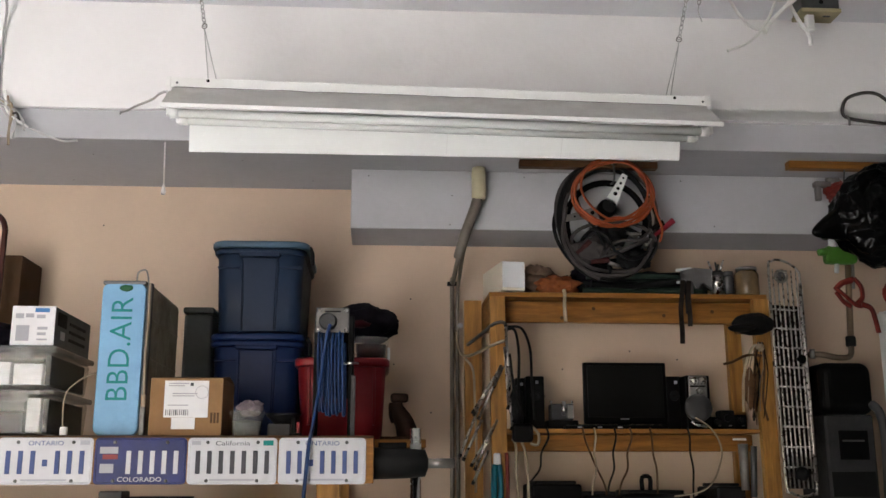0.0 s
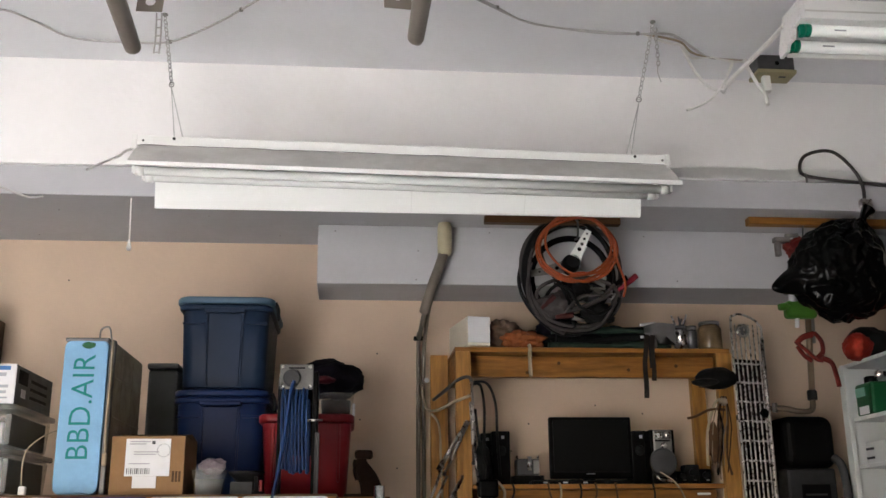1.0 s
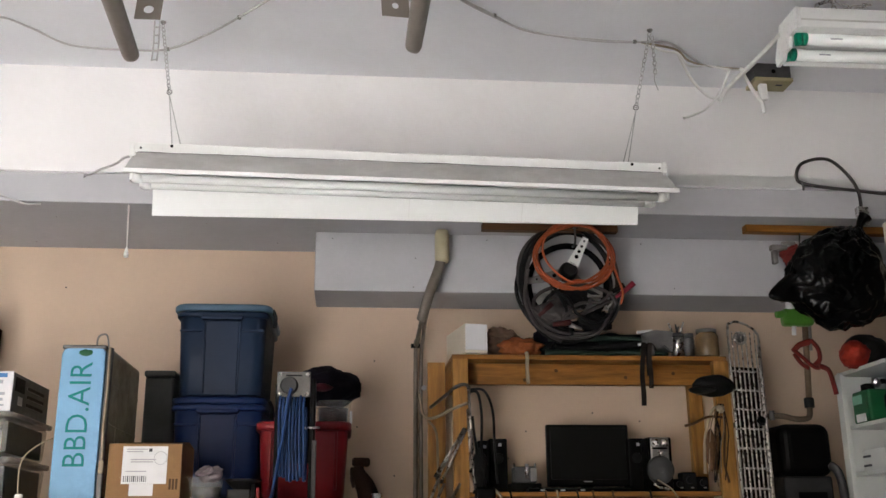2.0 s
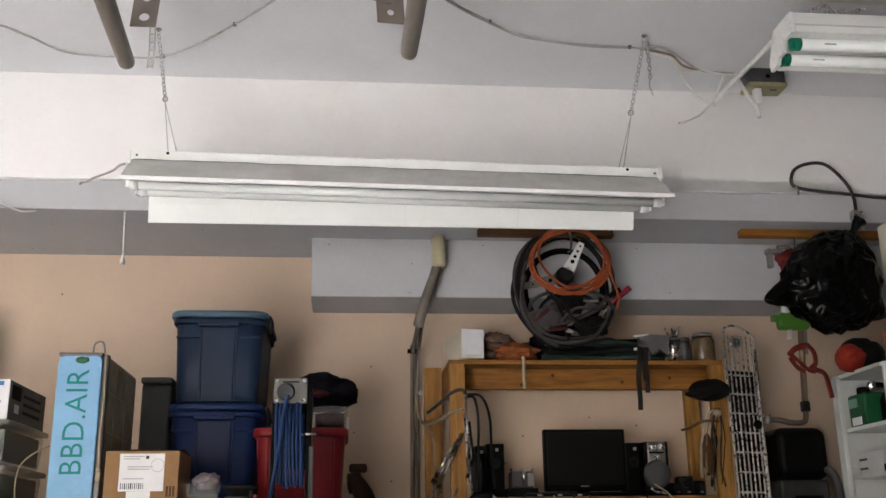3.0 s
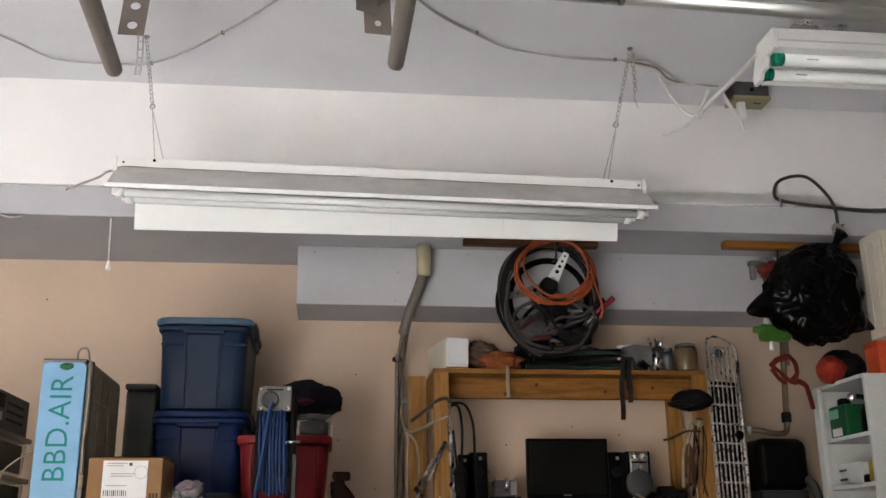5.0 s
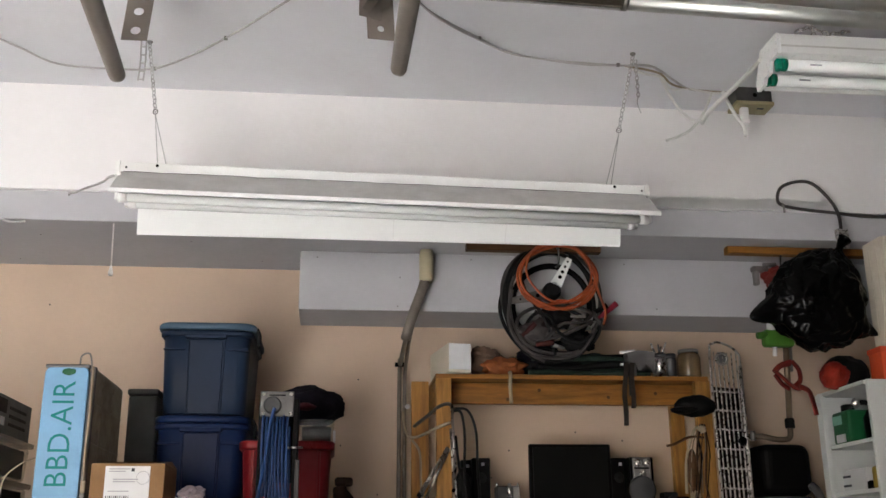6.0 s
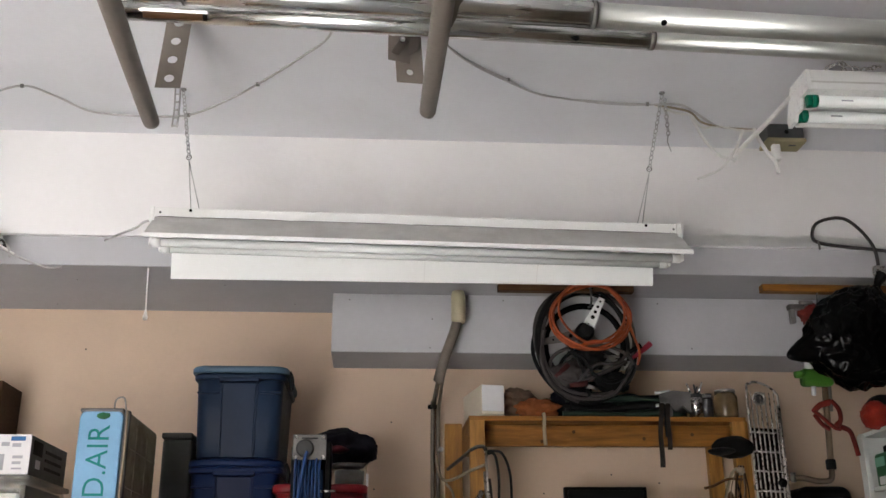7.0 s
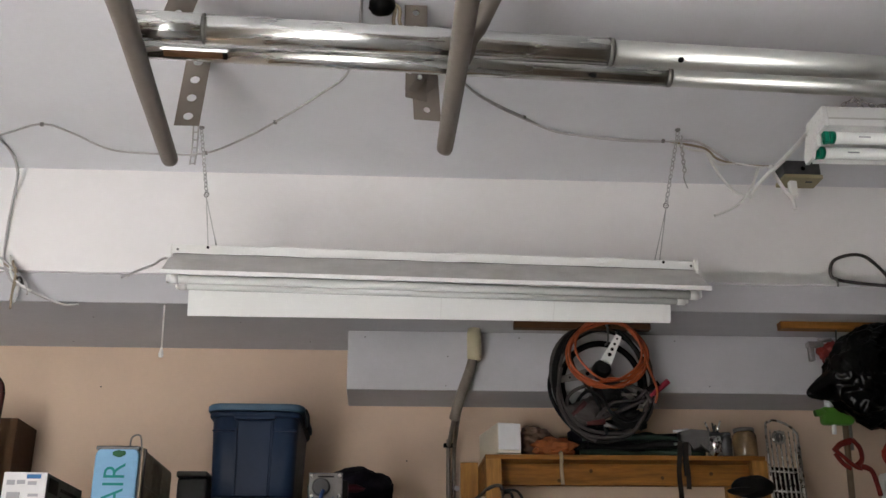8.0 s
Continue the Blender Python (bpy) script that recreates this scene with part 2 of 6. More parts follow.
def cy(bm, p, q, r, r2=None, n=14, caps=True):
    p, q = Vector(p), Vector(q)
    r2 = r if r2 is None else r2
    d = (q - p).normalized()
    a = d.orthogonal().normalized()
    b = d.cross(a)
    ring = [[bm.verts.new(c + (a * math.cos(2 * math.pi * i / n) + b * math.sin(2 * math.pi * i / n)) * rr) for i in range(n)] for c, rr in ((p, r), (q, r2))]
    for i in range(n):
        bm.faces.new((ring[0][i], ring[0][(i + 1) % n], ring[1][(i + 1) % n], ring[1][i])).smooth = True
    if caps:
        bm.faces.new(ring[0][::-1])
        bm.faces.new(ring[1])
    return bm


def smooth_line(pts, k=6, closed=False):
    P = [Vector(p) for p in pts]
    n = len(P)
    out = []
    for i in range(n if closed else n - 1):
        g = lambda j: P[j % n] if closed else P[max(0, min(n - 1, j))]
        a, b, c, d = g(i - 1), g(i), g(i + 1), g(i + 2)
        for s in range(k):
            t = s / k
            out.append(0.5 * ((2 * b) + (c - a) * t + (2 * a - 5 * b + 4 * c - d) * t * t + (3 * b - a - 3 * c + d) * t ** 3))
    if not closed:
        out.append(P[-1])
    return out


def sweep(bm, pts, r, n=8, closed=False, k=6, flat=1.0):
    P = smooth_line(pts, k, closed) if k else [Vector(p) for p in pts]
    m = len(P)
    rings = []
    up = None
    for i in range(m):
        if closed:
            d = P[(i + 1) % m] - P[i - 1]
        else:
            d = P[min(m - 1, i + 1)] - P[max(0, i - 1)]
        d = d.normalized() if d.length > 1e-9 else Vector((0, 0, 1))
        a = d.orthogonal().normalized() if up is None else (up - d * up.dot(d))
        a = a.normalized() if a.length > 1e-6 else d.orthogonal().normalized()
        up = a
        b = d.cross(a)
        rr = r(i / max(1, m - 1)) if callable(r) else r
        rings.append([bm.verts.new(P[i] + (a * math.cos(2 * math.pi * j / n) + b * flat * math.sin(2 * math.pi * j / n)) * rr) for j in range(n)])
    for i in range(m if closed else m - 1):
        A, C = rings[i], rings[(i + 1) % m]
        for j in range(n):
            bm.faces.new((A[j], A[(j + 1) % n], C[(j + 1) % n], C[j])).smooth = True
    if not closed:
        bm.faces.new(rings[0][::-1])
        bm.faces.new(rings[-1])
    return bm


def ring(bm, c, r, tr, axis=(0, 1, 0), n=28, m=8, jit=0.0, squash=1.0):
    """A round loop about c, facing axis."""
    axis = Vector(axis).normalized()
    a = axis.orthogonal().normalized()
    b = axis.cross(a)
    c = Vector(c)
    pts = []
    for i in range(n):
        t = 2 * math.pi * i / n
        k = r * (1 + jit * math.sin(3 * t + 1.3) + jit * 0.6 * math.sin(2 * t))
        pts.append(c + a * math.cos(t) * k + b * math.sin(t) * k * squash + axis * jit * r * math.sin(2 * t + 0.5))
    return sweep(bm, pts, tr, m, closed=True, k=1)


def lathe(bm, base, prof, n=20, axis=(0, 0, 1)):
    """A turned body: prof is (radius, height) along axis from base."""
    base, axis = Vector(base), Vector(axis).normalized()
    a = axis.orthogonal().normalized()
    b = axis.cross(a)
    rings = [[bm.verts.new(base + axis * h + (a * math.cos(2 * math.pi * i / n) + b * math.sin(2 * math.pi * i / n)) * max(r, 1e-4)) for i in range(n)] for r, h in prof]
    for A, C in zip(rings, rings[1:]):
        for i in range(n):
            bm.faces.new((A[i], A[(i + 1) % n], C[(i + 1) % n], C[i])).smooth = True
    bm.faces.new(rings[0][::-1])
    bm.faces.new(rings[-1])
    return bm


def prism(bm, prof, y0, y1):
    """A plate with the outline prof in (x, z), from y0 to y1."""
    a = [bm.verts.new((x, y0, z)) for x, z in prof]
    b = [bm.verts.new((x, y1, z)) for x, z in prof]
    m = len(prof)
    for k in range(m):
        bm.faces.new((a[k], b[k], b[(k + 1) % m], a[(k + 1) % m]))
    bmesh.ops.triangulate(bm, faces=[bm.faces.new(a), bm.faces.new(b[::-1])])
    bmesh.ops.recalc_face_normals(bm, faces=bm.faces[:])
    return bm


def lump(bm, c, size, seed=0, amp=0.25, freq=2.2, sub=4):
    """An uneven soft body."""
    r = bmesh.ops.create_icosphere(bm, subdivisions=sub, radius=1.0)
    c = Vector(c)
    for v in r["verts"]:
        d = v.co.normalized()
        k = 1 + amp * noise.fractal(d * freq + Vector((seed, seed * 1.7, 0)), 0.8, 2.0, 4)
        v.co = c + Vector((d.x * size[0], d.y * size[1], d.z * size[2])) * k
    for f in bm.faces:
        f.smooth = True
    return bm


# ---- structure ----
def slab(name, material, *b, label="", bev=0.0):
    return part(name, bx(B(), *b, bev), material, None, label or name.replace("_", " "), "", "", "structure")


WX, EX, SY, NY, CZ = -5.0, 2.62, -3.6, 4.2, 3.44
slab("floor", "concrete", WX, EX, SY, NY, -0.15, 0.0, label="grey concrete garage floor")
slab("ground", "asphalt", -400, 400, -400, 400, -0.4, -0.16, label="grey driveway outside the garage")
slab("wall_north", "wall", WX - 0.15, EX + 0.15, NY, NY + 0.15, -0.15, CZ + 0.15, label="beige painted garage wall")
slab("wall_west", "unseen_board", WX - 0.15, WX, SY, NY, -0.15, CZ + 0.15, label="unseen side wall, dark to cut bounced light")
slab("wall_east", "unseen_board", EX, EX + 0.15, SY, NY, -0.15, CZ + 0.15, label="unseen side wall, dark to cut bounced light")
slab("ceiling", "ceiling", WX, EX, SY, NY, CZ, CZ + 0.15, label="pale grey drywall ceiling")
bm = B()
bx(bm, WX - 0.15, -4.1, SY - 0.15, SY, -0.15, CZ + 0.15)
bx(bm, -1.6, EX + 0.15, SY - 0.15, SY, -0.15, CZ + 0.15)
bx(bm, -4.1, -1.6, SY - 0.15, SY, 2.25, CZ + 0.15)
part("wall_south", bm, "unseen_board", None, "unseen wall round the open garage door, dark to cut bounced light", "", "", "structure")
# boxed beam over the back wall, and the lower duct box under it
slab("bulkhead", "grey_board", WX, EX, 3.49, NY, 2.82, CZ, label="grey drywall bulkhead along the wall", bev=0.004)
bm = bx(B(), WX, EX, 3.462, 3.488, 2.95, CZ)
bmesh.ops.subdivide_edges(bm, edges=[e for e in bm.edges if abs(e.verts[0].co.x - e.verts[1].co.x) > 1], cuts=120)
for v in bm.verts:
    if v.co.z < 3.0:
        v.co.z += 0.006 * noise.noise(Vector((v.co.x * 3, 0, 0)))
part("upper_wall", bm, "white_wall", None, "white plastered face of the bulkhead", "", "", "structure")
slab("duct_box", "grey_board", -0.41, EX, 3.855, NY, 2.537, 2.82, label="grey drywall duct box below the bulkhead", bev=0.004)

# screw heads and nail holes in the boards
back_wall, duct = bpy.data.objects["wall_north"], bpy.data.objects["duct_box"]
bulk = bpy.data.objects["bulkhead"]
for o in (back_wall, duct, bulk):
    origin[o.name] = Vector((0, 0, 0))
for x, z in ((0.955, 2.02), (0.53, 1.80), (1.19, 1.98), (-0.12, 2.27), (-0.20, 1.95), (-1.62, 2.62), (0.62, 1.93), (-0.02, 1.72)):
    part("nail", lathe(B(), (x, NY + 0.001, z), [(0.0045, 0), (0.0035, 0.004)], 10, (0, -1, 0)), "steel_dark", back_wall)
for x, z in ((-0.33, 2.79), (0.06, 2.70), (0.40, 2.795), (1.15, 2.79), (1.30, 2.57), (0.05, 2.56)):
    part("screw", lathe(B(), (x, 3.856, z), [(0.004, 0), (0.003, 0.003)], 10, (0, -1, 0)), "zinc", duct)
for x, y in ((-1.75, 4.10), (-0.9, 3.75), (-1.55, 3.7), (-0.6, 4.05)):
    part("screw", lathe(B(), (x, y, 2.821), [(0.004, 0), (0.003, 0.003)], 10, (0, 0, -1)), "zinc", bulk)

# rough joint compound along the foot of the white face
upper = bpy.data.objects["upper_wall"]
origin[upper.name] = Vector((0, 0, 0))
bm = B()
low, top = [], []
for i in range(61):
    x = 1.08 + 1.05 * i / 60
    h = 0.05 + 0.022 * noise.noise(Vector((x * 7, 2, 0))) + 0.01 * noise.noise(Vector((x * 25, 5, 0)))
    h *= min(1.0, i / 6, (60 - i) / 8) + 0.05
    low.append(bm.verts.new((x, 3.4595, 2.953)))
    top.append(bm.verts.new((x, 3.4595 + 0.0015, 2.953 + h)))
for i in range(60):
    bm.faces.new((low[i], low[i + 1], top[i + 1], top[i]))
bmesh.ops.solidify(bm, geom=bm.faces[:], thickness=-0.002)
bmesh.ops.recalc_face_normals(bm, faces=bm.faces[:])
part("joint_compound", bm, mat("joint_compound", (0.88, 0.875, 0.86), 0.75, var=0.04, scale=12, bump=0.25, bscale=40, spec=0.1), upper, "rough white joint compound")


def lettering(bm, words, x, y, z, w, h, upward=False, thick=0.002, thin=0.0):
    """Words w long and h high, centred at x, z on a face at y that looks towards -y."""
    cu = bpy.data.curves.new("words", 'FONT')
    cu.body, cu.extrude, cu.resolution_u, cu.offset, cu.space_character = words, 0.01, 3, -thin, 1.0 + 6 * thin
    ob = new("words", cu)
    bpy.context.view_layer.update()
    me = bpy.data.meshes.new_from_object(ob.evaluated_get(bpy.context.evaluated_depsgraph_get()))
    bpy.data.objects.remove(ob)
    co = [v.co.copy() for v in me.vertices]
    x0, x1 = min(c.x for c in co), max(c.x for c in co)
    y0, y1 = min(c.y for c in co), max(c.y for c in co)
    for v in me.vertices:
        a, b, c = ((v.co.x - x0) / (x1 - x0) - 0.5) * w, ((v.co.y - y0) / (y1 - y0) - 0.5) * h, v.co.z / 0.02 * thick
        v.co = (x - b, y - c, z + a) if upward else (x + a, y - c, z + b)
    bm.from_mesh(me)
    bpy.data.meshes.remove(me)
    return bm


def plate_bar(bm, x, z, w, h, y, t=0.002):
    return bx(bm, x - w / 2, x + w / 2, y - t, y, z - h / 2, z + h / 2)


# ---- shelf with the plates ----
shelf = thing("wall_shelf", (-1.3, 3.5, 0.0), "deep timber shelf with plates nailed along its front", "shelf")
part("shelf_board", bx(B(), -2.5, -0.285, 2.90, 4.19, 1.525, 1.556, 0.002), "wood_dark", shelf)
part("rear_board", bx(B(), -0.284, -0.09, 3.22, 4.19, 1.525, 1.556, 0.002), "wood", shelf)
part("front_board", bx(B(), -2.5, -0.285, 2.862, 2.90, 1.394, 1.545, 0.003), "wood", shelf, "wooden front board")
for x in (-2.4, -0.44):
    for y in (2.905, 4.1):
        part("post", bx(B(), x - 0.04, x + 0.04, y, y + 0.04, 0.0, 1.523, 0.003), "wood_v", shelf)
part("lower_board", bx(B(), -2.5, -0.30, 2.95, 4.09, 1.06, 1.09, 0.002), "wood_dark", shelf)

PLATE_Z = 1.469


def plate(x0, x1, base, ink, label, top="", bottom="", bars="#######", extra=None):
    w, xc = x1 - x0, (x0 + x1) / 2
    th = thing("licence_plate", (xc, 2.858, 1.392), label, "licence plate", "plates along the shelf")
    bm = B()
    bx(bm, x0, x1, 2.8565, 2.8605, 1.392, 1.546)
    es = [e for e in bm.edges if abs(e.verts[0].co.y - e.verts[1].co.y) > 0.003]
    bmesh.ops.bevel(bm, geom=es, offset=0.014, segments=4, affect='EDGES', profile=0.5)
    part("panel", bm, base, th)
    bm = B()
    c = [(x0 + 0.006, 1.398), (x1 - 0.006, 1.398), (x1 - 0.006, 1.540), (x0 + 0.006, 1.540)]
    pts = []
    for (cx, cz), (sx, sz), a0 in zip(c, ((1, 1), (-1, 1), (-1, -1), (1, -1)), (180, 270, 0, 90)):
        for k in range(5):
            a = radians(a0 + 22.5 * k)
            pts.append((cx + sx * 0.012 + 0.012 * math.cos(a), 2.857, cz + sz * 0.012 + 0.012 * math.sin(a)))
    sweep(bm, pts, 0.0022, 6, closed=True, k=0)
    part("rim", bm, base, th)
    # the numbers, as plain embossed bars
    step = (w - 0.03) / len(bars)
    for i, kind_ in enumerate(bars):
        cx = x0 + 0.015 + step * (i + 0.5)
        if kind_ == "#":
            part("number_bar", bx(B(), cx - step * 0.2, cx + step * 0.2, 2.8545, 2.8572, PLATE_Z - 0.042, PLATE_Z + 0.034, 0.001), ink, th)
        elif kind_ == ".":
            part("number_bar", plate_bar(B(), cx, PLATE_Z - 0.006, step * 0.42, 0.022, 2.8572), ink, th)
    if top:
        part("state_name", lettering(B(), top, xc, 2.8568, 1.528, 0.115, 0.015), ink, th)
    if bottom:
        part("state_name", lettering(B(), bottom, xc, 2.8568, 1.409, 0.145, 0.015), ink, th)
    else:
        part("motto_bar", plate_bar(B(), xc, 1.407, 0.15, 0.006, 2.8572, 0.001), "grey_ink", th)
    for px in (x0 + 0.065, x1 - 0.065):
        for pz in (1.531, 1.404):
            part("bolt", lathe(B(), (px, 2.8575, pz), [(0.006, 0), (0.006, 0.003), (0.003, 0.005)], 10, (0, -1, 0)), "steel_dark", th)
    if extra:
        extra(th, x0, x1)
    return th


def colorado(th, x0, x1):
    part("sticker", plate_bar(B(), x0 + 0.052, 1.483, 0.05, 0.016, 2.8566, 0.001), "red", th)
    part("sticker", plate_bar(B(), x0 + 0.047, 1.505, 0.06, 0.022, 2.8566, 0.001), "grey_ink", th)
    part("sticker", plate_bar(B(), x0 + 0.042, 1.445, 0.045, 0.03, 2.8566, 0.001), "grey_ink", th)


def california(th, x0, x1):
    part("sticker", plate_bar(B(), x1 - 0.030, 1.529, 0.034, 0.017, 2.8566, 0.001), "teal", th, "teal month sticker")
    part("sticker", plate_bar(B(), x0 + 0.027, 1.529, 0.03, 0.013, 2.8566, 0.001), "grey_ink", th)


def ontario(th, x0, x1):
    part("sticker", plate_bar(B(), x1 - 0.027, 1.53, 0.032, 0.015, 2.8566, 0.001), "grey_ink", th)


plate(-1.535, -1.224, "plate_white", "blue_ink", "white licence plate with blue embossed bars, on the shelf", "ONTARIO", bars="###.###", extra=ontario)
plate(-1.218, -0.914, "plate_blue", "plate_white", "dark blue licence plate with white bars and worn stickers", "", "COLORADO", bars="  #####", extra=colorado)
plate(-0.910, -0.612, "plate_white", "ink", "white licence plate with dark bars and a teal sticker", "California", bars="#######", extra=california)
plate(-0.607, -0.312, "plate_white", "blue_ink", "worn white licence plate with dark blue embossed bars", "ONTARIO", bars="##.####")

SZ = 1.556  # top of the shelf

# light blue case with painted words
case = thing("equipment_case", (-1.18, 3.2, SZ), "tall weathered case with a light blue painted front", "case")
bm = B()
bx(bm, -1.264, -1.092, 2.985, 3.50, SZ, 2.105, 0.022, 3)
part("body", bm, "case_side", case)
bm = B()
bx(bm, -1.262, -1.108, 2.962, 2.990, SZ + 0.002, 2.098)
es = [e for e in bm.edges if abs(e.verts[0].co.y - e.verts[1].co.y) > 0.01]
bmesh.ops.bevel(bm, geom=es, offset=0.028, segments=5, affect='EDGES', profile=0.5)
es = [e for e in bm.edges if e.verts[0].co.y < 2.97 and e.verts[1].co.y < 2.97]
bmesh.ops.bevel(bm, geom=es, offset=0.006, segments=2, affect='EDGES', profile=0.5)
part("front_panel", bm, "sky_paint", case, "light blue painted front")
part("lettering", lettering(B(), "BBD.AIR", -1.188, 2.9608, 1.862, 0.365, 0.074, True, thin=0.004), "teal", case, "teal hand-painted words")
bm = B()
lump(bm, (-1.178, 2.9615, 2.078), (0.024, 0.003, 0.012), 3, 0.2, 2.0, 3)
part("paint_spot", bm, "green", case, "green paint spot")
for z in (1.70, 1.83, 1.97):
    part("seam", bx(B(), -1.0915, -1.088, 3.02, 3.47, z, z + 0.006, 0.001), "case_side", case)
for y in (3.12, 3.30):
    part("seam", bx(B(), -1.0915, -1.089, y, y + 0.006, 1.60, 2.07, 0.001), "case_side", case)
part("top_strip", bx(B(), -1.262, -1.108, 2.960, 2.99, 2.092, 2.106, 0.005), "steel_dark", case)
part("corner_strip", bx(B(), -1.108, -1.088, 2.975, 2.998, SZ, 2.10, 0.004), "steel_dark", case)
part("handle", sweep(B(), [(-1.148, 2.985, 2.10), (-1.146, 2.982, 2.135), (-1.13, 2.98, 2.148), (-1.114, 2.982, 2.143), (-1.106, 2.985, 2.10)], 0.0032, 8), "zinc", case, "bent wire handle")
part("cord", sweep(B(), [(-1.098, 2.972, 2.10), (-1.094, 2.965, 1.95), (-1.096, 2.964, 1.8), (-1.092, 2.962, 1.70)], 0.004, 8), "tan_cord", case)
part("toggle", bx(B(), -1.101, -1.083, 2.952, 2.968, 1.655, 1.70, 0.006), "tan_cord", case)

# shipping carton
carton = thing("cardboard_box", (-0.937, 3.06, SZ), "brown cardboard shipping box with a white label", "box")
part("body", bx(B(), -1.063, -0.813, 2.925, 3.2, SZ, 1.755, 0.003), "card", carton)
for a, b, lift in ((2.925, 3.06, 0.010), (3.2, 3.07, 0.016)):
    bm = B()
    v = [bm.verts.new(p) for p in ((-1.063, a, 1.756), (-0.813, a, 1.756), (-0.813, b, 1.756 + lift), (-1.063, b, 1.756 + lift))]
    bm.faces.new(v)
    bmesh.ops.solidify(bm, geom=bm.faces[:], thickness=0.003)
    part("flap", bm, "card", carton)
lab = part("shipping_label", bx(B(), -1.013, -0.862, 2.9225, 2.9255, 1.618, 1.745, 0.0), "paper", carton, "white printed shipping label")
part("label_strip", bx(B(), -0.985, -0.905, 2.9225, 2.9255, 1.578, 1.6175), "paper", carton)
for i, wd in enumerate((3, 2, 4, 2, 3, 5, 2, 3, 2, 4, 3, 2)):
    x = -1.005 + i * 0.0068
    part("barcode_bar", plate_bar(B(), x, 1.635, wd * 0.001, 0.02, 2.9222, 0.0008), "ink", lab)
for z, x0, x1 in ((1.735, -1.0, -0.93), (1.727, -1.0, -0.945), (1.70, -0.985, -0.90), (1.692, -0.985, -0.91), (1.66, -1.0, -0.93)):
    part("text_bar", plate_bar(B(), (x0 + x1) / 2, z, x1 - x0, 0.0035, 2.9222, 0.0008), "grey_ink", lab)
part("stamp", ring(B(), (-0.885, 2.922, 1.705), 0.022, 0.0009, (0, 1, 0), 24, 5), "grey_ink", lab)
part("stamp", plate_bar(B(), -0.92, 1.732, 0.011, 0.011, 2.9222, 0.0008), "ink", lab)
for k in range(3):
    part("print_mark", plate_bar(B(), -0.838 + (k - 1) * 0.011, 1.617, 0.008, 0.036, 2.9245, 0.001), "card_dark", carton)


def tub(z0, z1, body, lidm, label, over=0.022, x0=-0.957, x1=-0.592, y0=3.515, y1=4.07):
    th = thing("storage_tub", ((x0 + x1) / 2, (y0 + y1) / 2, z0), label, "storage tub", "stacked storage tubs")
    bm = rbox(B(), x0, x1, y0, y1, z0, z1 - 0.03, 0.055, 0.93)
    part("body", bm, body, th)
    part("rim", rbox(B(), x0 - 0.012, x1 + 0.012, y0 - 0.012, y1 + 0.012, z1 - 0.055, z1 - 0.030, 0.06), body, th)
    lid = part("lid", rbox(B(), x0 - over, x1 + over, y0 - over, y1 + over, z1 - 0.029, z1, 0.07), lidm, th, "faded snap-on lid")
    part("lid_panel", bx(B(), x0 + 0.03, x1 - 0.03, y0 + 0.03, y1 - 0.03, z1 - 0.002, z1 + 0.008, 0.004), lidm, lid)
    xm, h = (x0 + x1) / 2, z1 - z0

    def lean(bm):
        # follow the slope of the tapered front
        for v in bm.verts:
            f = max(0.0, (z1 - 0.03 - v.co.z) / (z1 - 0.03 - z0))
            v.co.y += 0.035 * (y1 - y0) * f
            v.co.x = xm + (v.co.x - xm) * (1 - 0.07 * f)
        return bm

    for dx in (-0.075, 0.075):
        bm = bx(B(), xm + dx - 0.004, xm + dx + 0.004, y0 - 0.005, y0 + 0.02, z0 + 0.004, z1 - 0.06, 0.002)
        part("rib", lean(bm), body, th)
    part("end_panel", lean(bx(B(), xm - 0.07, xm + 0.07, y0 - 0.003, y0 + 0.03, z0 + 0.002, z1 - 0.07, 0.003)), body, th)
    part("ridge", bx(B(), x0 + 0.008, xm - 0.085, y0 - 0.003, y0 + 0.02, z1 - 0.115, z1 - 0.108, 0.002), body, th)
    part("ridge", bx(B(), xm + 0.085, x1 - 0.008, y0 - 0.003, y0 + 0.02, z1 - 0.115, z1 - 0.105, 0.002), body, th)
    part("handle", bx(B(), xm - 0.085, xm + 0.085, y0 - 0.028, y0, z1 - 0.068, z1 - 0.05, 0.005), body, th)
    part("latch", sweep(B(), [(x1 + 0.02, y0 + 0.05, z1 - 0.01), (x1 + 0.032, y0 + 0.06, z1 - 0.04), (x1 + 0.03, y0 + 0.065, z1 - 0.085)], 0.008, 8), "dark_grey", th)
    return th


tub(SZ, 1.997, "blue_tub_low", "blue_tub_low", "deep blue plastic storage tub under another tub", 0.013)
tub(2.006, 2.386, "blue_tub", "blue_lid", "slate blue plastic storage tub with a faded lid")

old = thing("plastic_case", (-1.05, 3.9, SZ), "dark grey plastic case behind the tubs", "case")
part("body", bx(B(), -1.115, -0.99, 3.72, 4.1, SZ, 2.11, 0.012), "case_grey", old)
part("lid", bx(B(), -1.12, -0.987, 3.71, 4.105, 2.112, 2.138, 0.008), "case_grey", old)

